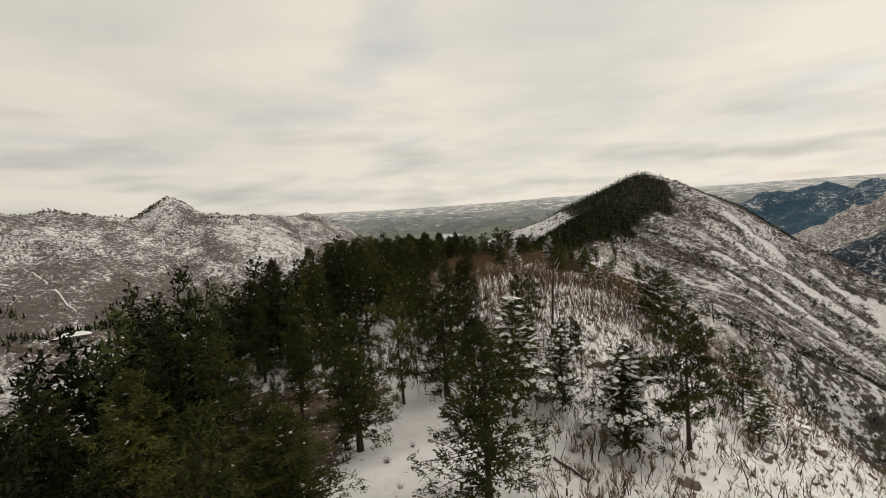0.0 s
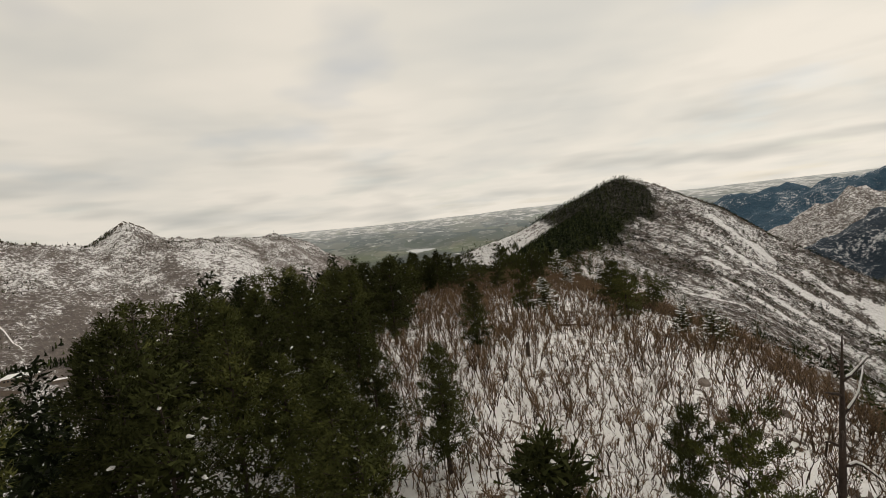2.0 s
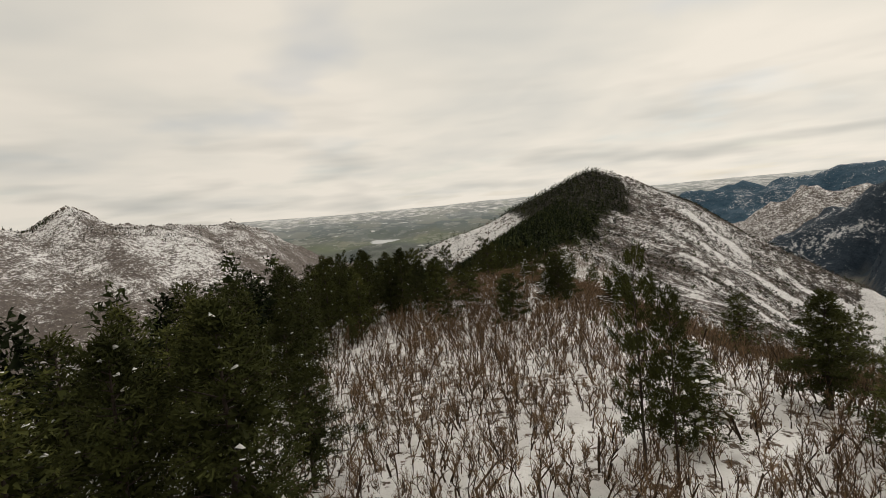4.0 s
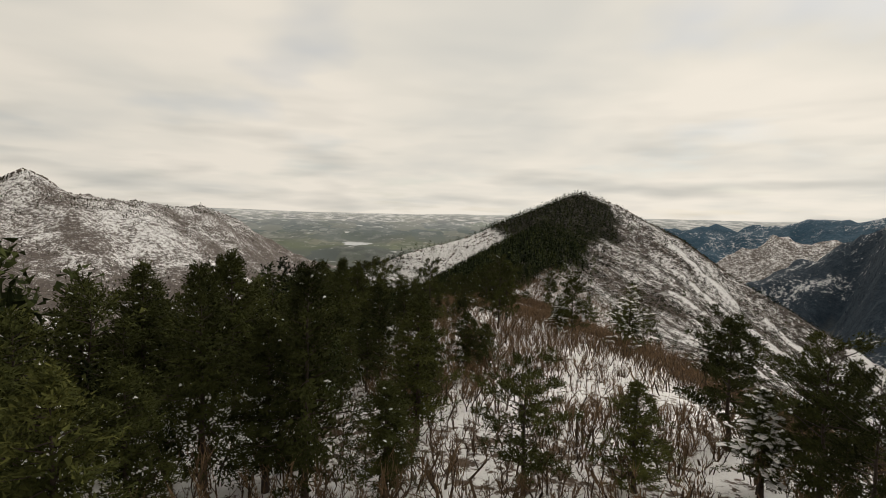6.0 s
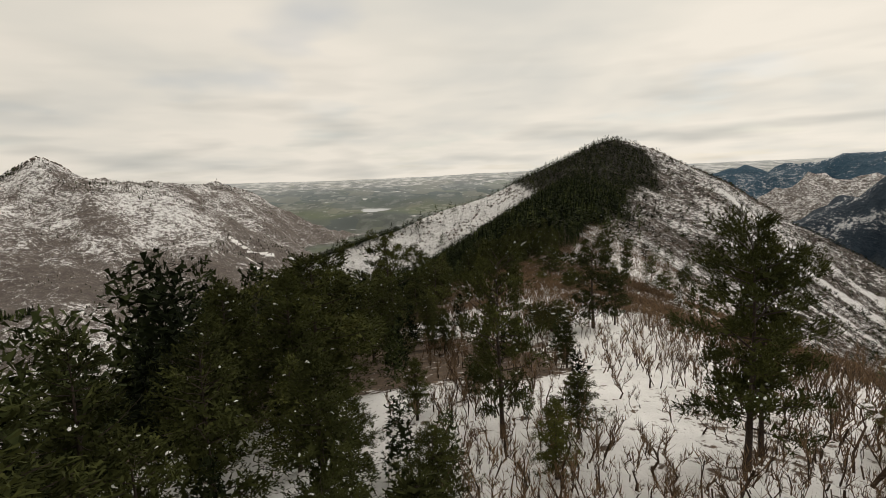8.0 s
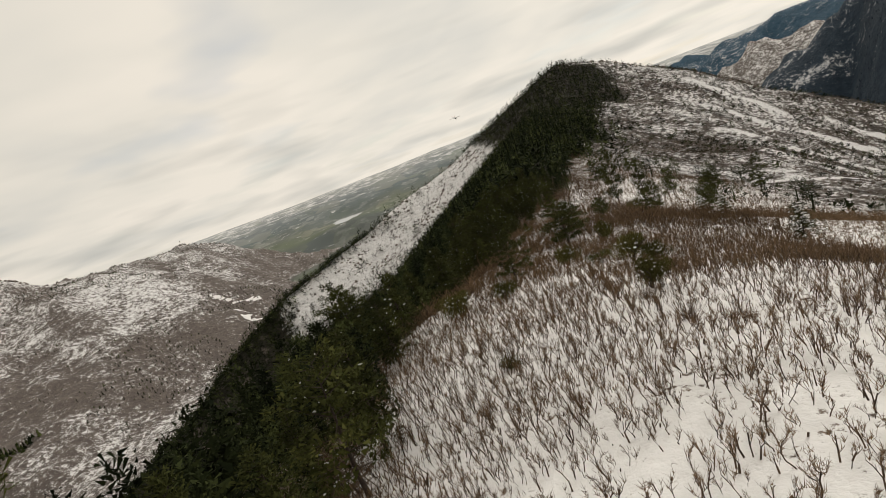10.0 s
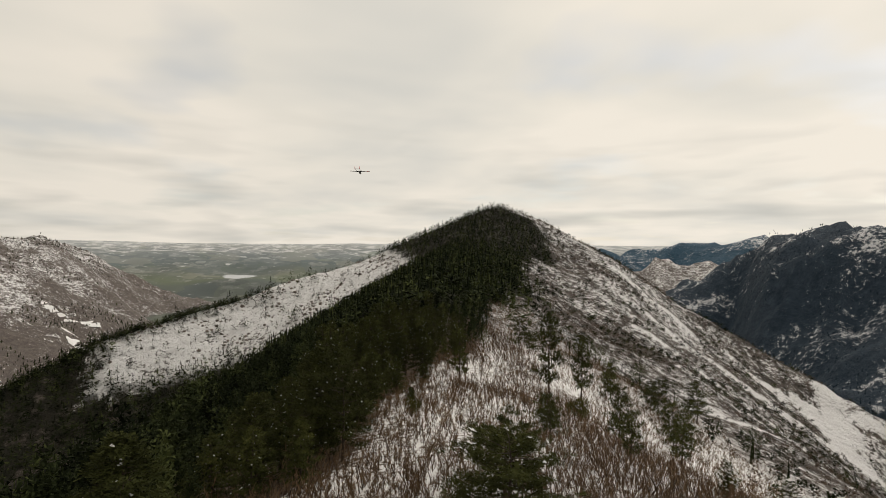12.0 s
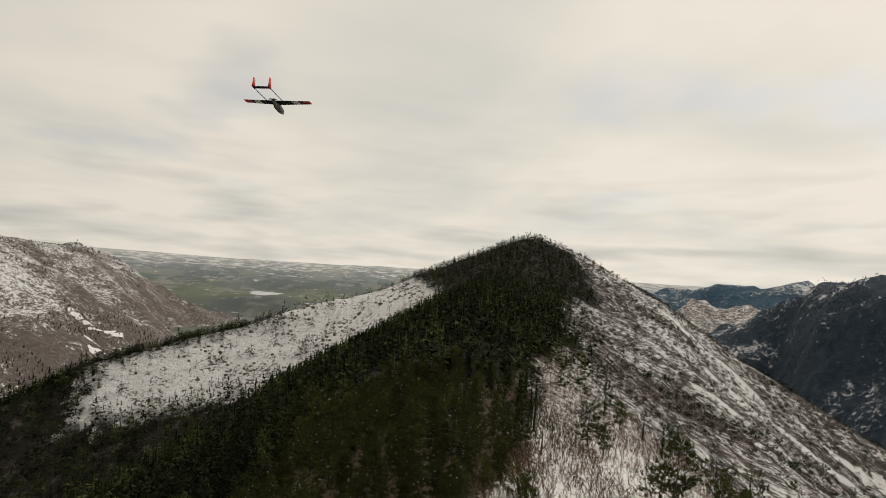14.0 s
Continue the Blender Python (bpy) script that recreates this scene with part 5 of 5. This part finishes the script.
def build_rocks():
    rng = np.random.default_rng(31)
    protos = []
    for k in range(4):
        v, f = boulder_shape(600 + k, (0.85, 0.7, 1.0, 0.8)[k])
        ob = tagged(new("boulder", mesh_from("boulder", v, f, [MAT_ROCK], smooth=False)), "grey-brown boulder capped with snow", "rock", "boulders on the ridge")
        part("snow_cap", cap_shape(v, f), MAT_SNOW, ob, "white snow cap", smooth=True)
        protos.append(ob)
    sp = scatter(rng, 190, 3, 42, 22, 66, lambda x, y: sstep(offset(x, y), 3, 10) * (0.25 + 0.75 * sstep(fbm(x / 8, y / 8, 2), -0.3, 0.2)), 0.9)
    near = sp
    sp = np.vstack([sp, [(4.5, 37.5), (5.6, 38.2), (6.6, 37.4)], scatter(rng, 40, 0, 60, 75, 320, lambda x, y: sstep(offset(x, y), 4, 20) * sstep(fbm(x / 8, y / 8, 2), 0.2, 0.5), 2.0)])
    g = on_ground(sp)
    for i, p in enumerate(g):
        m = pose(p[0], p[1], p[2] + 0.05, rng.uniform(-14, 14), rng.uniform(-14, 14), rng.uniform(0, 360))
        if i < 4:
            ob = protos[i]
            ob.matrix_basis = m
        else:
            ob = copy_thing(protos[i % 4], m)
        s = 0.4 + 1.1 * rng.random() ** 2 if i not in (len(near), len(near) + 1, len(near) + 2) else 1.7
        ob.scale = (s, s * rng.uniform(0.8, 1.2), s)
    # outcrops on the far crests and on the open face
    kinds = [boulder_shape(640 + k, 0.9) for k in range(5)]
    pts, size = [], []
    for crest, n, big in ((LEFT[2:11], 300, 9.0), (SPUR_EAST[:5], 60, 3.5), (SPUR_WEST[3:7], 40, 2.5)):
        c = np.array(crest, float)
        for _ in range(n):
            t = rng.uniform(0, len(c) - 1.001)
            k = int(t)
            q = c[k] + (t - k) * (c[k + 1] - c[k])
            pts.append((q[0] + rng.normal(0, big * 1.6), q[1] + rng.normal(0, big * 1.6)))
            size.append(big * rng.uniform(0.25, 1.1))
    fc = scatter(rng, 260, -60, 130, 540, 596, lambda x, y: sstep(fbm(x / 12 + 3, y / 12, 3), 0.0, 0.35), 1.5)
    pts, size = np.vstack([pts, fc]), np.r_[size, rng.uniform(0.8, 2.6, len(fc))]
    g = on_ground(pts)
    stuff("rock_outcrop", "broken dark rock outcrops along the crests", "rock", [replicate(kinds[k], g[k::5], rng, size[k::5], 0.1) for k in range(5)], MAT_ROCK)


def log_thing(name, label, x, y, turn, length, radius):
    rng = np.random.default_rng(int(x * 10))
    c, s = math.cos(radians(turn)), math.sin(radians(turn))
    t = np.linspace(-0.5, 0.5, 7)
    px, py = x + c * t * length, y + s * t * length
    z = height(px, py)
    z = np.polyval(np.polyfit(t, z, 1), t) + radius * 0.9
    path = np.column_stack([px - x, py - y, z - z[3]]) + rng.normal(0, 0.02, (7, 3))
    ob = tagged(new(name), label, "log", "fallen logs")
    ob.location = (x, y, float(z[3]))
    part("trunk", tube(path, np.linspace(radius, radius * 0.45, 7), 7), MAT_DEAD, ob, smooth=True)
    for k in range(4):
        q = path[1 + k]
        d = np.array([-s, c, 0.7]) * rng.choice((-1, 1)) * [1, 1, 1] + [0, 0, 0.8]
        part("branch_stub", tube([q, q + d * 0.25, q + d * rng.uniform(0.4, 0.8)], (radius * 0.3, radius * 0.2, 0.01), 4), MAT_DEAD, ob)
    cap = np.column_stack([path[:, 0], path[:, 1], path[:, 2] + np.linspace(radius, radius * 0.45, 7) * 0.75])
    part("snow_ridge", tube(cap, np.linspace(radius, radius * 0.45, 7) * 0.55, 5), MAT_SNOW, ob, "line of snow along the top", smooth=True)
    return ob


def build_wood_litter():
    log_thing("fallen_log", "grey fallen trunk lying in snow with broken stubs", 66.0, 272.0, -35, 4.6, 0.12)
    log_thing("fallen_log", "grey fallen trunk lying in snow with broken stubs", 73.0, 274.0, 150, 3.8, 0.1)
    log_thing("fallen_log", "grey fallen trunk lying in snow with broken stubs", 6.5, 29.0, -55, 2.6, 0.13)
    log_thing("fallen_log", "grey fallen trunk lying in snow with broken stubs", 12.0, 78.0, 5, 3.2, 0.11)
    x, y = 5.8, 67.8
    z = float(height(x, y))
    st = tagged(new("tree_stump"), "charred black tree stump standing in snow", "stump")
    st.location = (x, y, z)
    part("stump_body", tube([(0, 0, -0.2), (0, 0, 0.1), (0.02, 0.01, 0.5), (0.04, 0.0, 0.8)], (0.2, 0.15, 0.13, 0.12), 9), MAT_BARK, st, smooth=True)
    part("splinter", tube([(0.08, 0.02, 0.7), (0.1, 0.03, 0.95), (0.11, 0.03, 1.1)], (0.06, 0.04, 0.01), 5), MAT_BARK, st)


# ---- valley house, road and lake ----
def box(bm_list, x0, x1, y0, y1, z0, z1):
    v = np.array([(x, y, z) for z in (z0, z1) for y in (y0, y1) for x in (x0, x1)], float)
    f = np.array([(0, 2, 3), (0, 3, 1), (4, 5, 7), (4, 7, 6), (0, 1, 5), (0, 5, 4), (2, 6, 7), (2, 7, 3), (0, 4, 6), (0, 6, 2), (1, 3, 7), (1, 7, 5)])
    bm_list.append((v, f))


def ribbon(name, label, pts, width, mat, lift):
    """A road or track draped on the ground."""
    pts = np.array(pts, float)
    d = np.r_[0, np.cumsum(np.hypot(*np.diff(pts, axis=0).T))]
    t = np.linspace(0, d[-1], max(8, int(d[-1] / 6)))
    p = np.column_stack([np.interp(t, d, pts[:, 0]), np.interp(t, d, pts[:, 1])])
    g = np.gradient(p, axis=0)
    n = np.column_stack([-g[:, 1], g[:, 0]]) / (np.hypot(*g.T)[:, None] + 1e-9)
    rows = [p + n * width * k for k in (-0.5, -0.17, 0.17, 0.5)]
    v = np.concatenate([np.column_stack([r, height(r[:, 0], r[:, 1]) + lift]) for r in rows])
    m = len(p)
    f = [(k * m + i, k * m + i + 1, (k + 1) * m + i + 1, (k + 1) * m + i) for k in range(3) for i in range(m - 1)]
    return tagged(new(name, mesh_from(name, v, np.array(f), [mat])), label, "road", kind="structure")


def drift(pts, wide):
    """A snow drift in a hollow: a ragged patch draped on the ground."""
    pts = np.array(pts, float)
    d = np.r_[0, np.cumsum(np.hypot(*np.diff(pts, axis=0).T))]
    t = np.linspace(0, d[-1], 26)
    p = np.column_stack([np.interp(t, d, pts[:, 0]), np.interp(t, d, pts[:, 1])])
    g = np.gradient(p, axis=0)
    n = np.column_stack([-g[:, 1], g[:, 0]]) / (np.hypot(*g.T)[:, None] + 1e-9)
    shape = np.sin(np.linspace(0.15, 3.0, 26)) ** 0.6
    rows = []
    for k in (-1, -0.5, 0, 0.5, 1):
        w = wide * shape * k * (1 + 0.55 * fbm(t / 9 + 3 * k + pts[0, 0], t * 0 + k, 2))
        rows.append(p + n * w[:, None])
    v = np.concatenate([np.column_stack([r, height(r[:, 0], r[:, 1]) + 1.6 - 1.2 * abs(k)]) for r, k in zip(rows, (-1, -0.5, 0, 0.5, 1))])
    f = [(k * 26 + i, k * 26 + i + 1, (k + 1) * 26 + i + 1, (k + 1) * 26 + i) for k in range(4) for i in range(25)]
    return tagged(new("snow_drift", mesh_from("snow_drift", v, np.array(f), [MAT_SNOW])), "deep white snow drift in a mountainside hollow", "snow drift", "snow drifts")


def build_valley():
    hx, hy = -712.0, 979.0
    hz = float(height(hx, hy))
    root = tagged(new("lodge"), "large valley lodge with a snow-covered hipped roof", "house")
    root.matrix_basis = pose(hx, hy, hz, 0, 0, 28)
    w = []
    box(w, -25, 25, -8, 8, -6, 7)
    part("wall", joined(w), MAT_WALL, root)
    rv = np.array([(-28, -10, 6.9), (28, -10, 6.9), (28, 10, 6.9), (-28, 10, 6.9), (-16, 0, 13), (16, 0, 13)], float)
    rf = np.array([(0, 1, 5), (0, 5, 4), (2, 3, 4), (2, 4, 5), (1, 2, 5), (3, 0, 4), (0, 3, 2), (0, 2, 1)])
    part("roof", (rv, rf), MAT_SNOW, root, "roof under smooth snow")
    for i in range(9):
        g = []
        box(g, -22 + i * 5, -19.5 + i * 5, -8.12, -7.9, 1.2, 4.2)
        part("window", joined(g), MAT_PANE, root, "dark window pane")
    g = []
    box(g, -33, -25, -6, 6, -6, 4.5)
    part("annex", joined(g), MAT_WALL, root)
    g = []
    box(g, -34, -24.9, -7, 7, 4.5, 5.3)
    part("annex_roof", joined(g), MAT_SNOW, root, "flat snowy roof")
    shed = tagged(new("farm_shed"), "low shed with a snowy roof beside a walled yard", "house")
    sx, sy = -640.0, 985.0
    shed.matrix_basis = pose(sx, sy, float(height(sx, sy)), 0, 0, 20)
    g = []
    box(g, -20, 14, -4, 4, -5, 3.4)
    part("wall", joined(g), MAT_WALL, shed)
    part("roof", (np.array([(-21, -5, 3.4), (15, -5, 3.4), (15, 5, 3.4), (-21, 5, 3.4), (-21, 0, 5.4), (15, 0, 5.4)], float), np.array([(0, 1, 5), (0, 5, 4), (2, 3, 4), (2, 4, 5), (1, 2, 5), (3, 0, 4), (0, 3, 2), (0, 2, 1)])), MAT_SNOW, shed, "snowy gable roof")
    ribbon("road", "wet brown access road bending below the lodge", [(-800, 930), (-745, 930), (-722, 948), (-700, 955), (-690, 930), (-705, 890), (-720, 850)], 9.0, MAT_ROAD, 0.6)
    ribbon("road_track", "pale snowy track across the mountainside", [(-1010, 1240), (-940, 1200), (-860, 1140), (-800, 1090), (-760, 1060)], 2.6, MAT_SNOW, 0.9)
    for pts, w in (([(-392, 1650), (-372, 1622), (-350, 1606), (-322, 1596)], 11.0), ([(-322, 1596), (-300, 1584), (-262, 1566)], 13.0), ([(-302, 1484), (-285, 1474), (-258, 1468)], 14.0), ([(-322, 1520), (-290, 1512)], 5.0)):
        drift(pts, w)
    rng = np.random.default_rng(77)
    few = [low_conifer(k + 40, 4, 6) for k in range(4)]
    sp = scatter(rng, 420, -900, -560, 840, 1090, lambda x, y: sstep(-np.abs((y - 1003) - 0.62 * (x + 712) - 6 * np.sin(x / 30)), -16, -7), 4.5)
    sp2 = scatter(rng, 160, -1000, -560, 820, 1150, lambda x, y: 0.4 * sstep(fbm(x / 40, y / 40, 2), 0.1, 0.4) * (np.hypot(x + 712, y - 975) > 45), 5.0)
    g = on_ground(np.vstack([sp, sp2]), 0.4)
    size = rng.uniform(8, 15, len(g))
    stuff("valley_tree_row", "dark row of conifers behind the valley lodge", "forest", [replicate(few[k], g[k::4], rng, size[k::4], 0.1) for k in range(4)], MAT_FOREST)
    a = np.linspace(0, 2 * math.pi, 40, endpoint=False)
    r = 1 + 0.16 * np.sin(3 * a + 1) + 0.08 * np.sin(7 * a)
    v = np.vstack([np.column_stack([10 + 84 * r * np.cos(a), 3300 + 175 * r * np.sin(a), np.full(40, LAKE_Z + 1.5)]), [(10, 3300, LAKE_Z + 1.5)]])
    tagged(new("lake_water", mesh_from("lake_water", v, np.array([(i, (i + 1) % 40, 40) for i in range(40)]), [MAT_WATER])), "pale lake on the plain reflecting the sky", "lake", kind="structure")


# ---- model aeroplane with twin booms ----
def loft(rings):
    """Triangles between rings of equal count, with closed ends."""
    n = len(rings[0])
    v = np.concatenate([np.asarray(r, float) for r in rings] + [np.mean(rings[0], axis=0)[None], np.mean(rings[-1], axis=0)[None]])
    f = []
    for i in range(len(rings) - 1):
        for j in range(n):
            p, q = i * n + j, i * n + (j + 1) % n
            f += [(p, q, q + n), (p, q + n, p + n)]
    a, b, last = len(v) - 2, len(v) - 1, (len(rings) - 1) * n
    for j in range(n):
        f += [(a, (j + 1) % n, j), (b, last + j, last + (j + 1) % n)]
    return v, np.array(f)


def airfoil(x, y, z, chord, thick, up=(0, 0, 1)):
    """A closed wing section at span x; chord runs back along -y."""
    t = np.array([0, 0.08, 0.3, 0.65, 1.0, 0.65, 0.3, 0.08])
    h = np.array([0, 0.6, 1.0, 0.55, 0.02, -0.2, -0.35, -0.3]) * thick
    u = np.array(up, float)
    return np.array([(x, y - k * chord, z) for k in t]) + h[:, None] * u


def build_plane():
    c = np.array(PLANE_AT)
    fwd = np.array(PLANE_NOSE)
    fwd /= np.linalg.norm(fwd)
    right = np.array(PLANE_WING)
    right -= fwd * (right @ fwd)
    right /= np.linalg.norm(right)
    up = np.cross(right, fwd)
    root = tagged(new("model_aeroplane"), "twin-boom model aeroplane with red and white wing tips in flight", "model aeroplane")
    m = Matrix.Identity(4)
    for i in range(3):
        m[i][0], m[i][1], m[i][2], m[i][3] = right[i], fwd[i], up[i], c[i]
    root.matrix_basis = m
    half = 0.9
    # wing panels: dark centre, white and red bands outwards
    for side in (-1, 1):
        for name, a, b, mat, label in (("wing_panel", 0.0, 0.42, MAT_BLACK, "black inner wing panel"), ("wing_band", 0.42, 0.62, MAT_WHITE, "white wing band"), ("wing_band", 0.62, 0.68, MAT_BLACK, "black wing band"), ("wing_tip", 0.68, half, MAT_RED, "red wing tip")):
            rings = [airfoil(side * x, 0.10 - 0.03 * x, 0.045 + 0.035 * x, 0.25 - 0.09 * x, 0.026 - 0.012 * x) for x in np.linspace(a, b, 3)]
            part(name, loft(rings if side > 0 else rings[::-1]), mat, root, label, smooth=True)
        by = side * 0.21
        part("boom", tube([(by, 0.05, 0.04), (by, -0.4, 0.05), (by, -0.86, 0.07)], (0.011, 0.009, 0.008), 8), MAT_BLACK, root, smooth=True)
        part("tail_fin", loft([airfoil(0, 0, 0, ch, 0.008, (1, 0, 0)) * [1, 1, 0] + [by, -0.70 - sw, 0.05 + hz] for hz, ch, sw in ((0.0, 0.15, 0.0), (0.12, 0.12, 0.035), (0.235, 0.085, 0.075))]), MAT_RED, root, "red upright fin", smooth=True)
    part("tailplane", loft([airfoil(x, -0.73, 0.06, 0.12, 0.008) for x in (-0.21, 0.0, 0.21)]), MAT_TAIL, root, "dark tailplane with a pale stripe", smooth=True)
    part("tail_stripe", loft([airfoil(x, -0.76, 0.066, 0.035, 0.004) for x in (-0.17, 0.0, 0.17)]), MAT_WHITE, root, "white stripe")
    # pod: rings along the body
    prof = ((0.36, 0.012, -0.07), (0.33, 0.045, -0.065), (0.25, 0.075, -0.055), (0.12, 0.09, -0.04), (-0.03, 0.085, -0.03), (-0.14, 0.055, 0.0), (-0.19, 0.03, 0.03))
    a = np.arange(12) * math.pi / 6
    ring = lambda y, r, z: np.column_stack([np.cos(a) * r * 0.85, np.full(12, y), z + np.sin(a) * r])
    part("fuselage", loft([ring(*p) for p in prof[2:]]), MAT_POD, root, "dark grey foam fuselage pod", smooth=True)
    part("nose", loft([ring(*p) for p in prof[:3]]), MAT_WHITE, root, "white nose", smooth=True)
    part("motor", tube([(0, -0.17, 0.035), (0, -0.23, 0.04)], (0.026, 0.024), 10), MAT_BLACK, root)
    for k in range(2):
        s = 1 - 2 * k
        part("propeller_blade", loft([np.array([(s * x, -0.235 - w * 0.3, 0.04 + w), (s * x, -0.232 + w * 0.3, 0.04 - w), (s * x, -0.238, 0.04 - w)]) for x, w in ((0.0, 0.008), (0.05, 0.016), (0.12, 0.006))]), MAT_BLACK, root)
    part("pylon", loft([np.array([(-0.03, 0.08, 0.0), (0.03, 0.08, 0.0), (0.03, -0.12, 0.0), (-0.03, -0.12, 0.0)]), np.array([(-0.025, 0.07, 0.05), (0.025, 0.07, 0.05), (0.025, -0.11, 0.05), (-0.025, -0.11, 0.05)])]), MAT_POD, root)


build_rocks()
build_wood_litter()
build_valley()
build_plane()
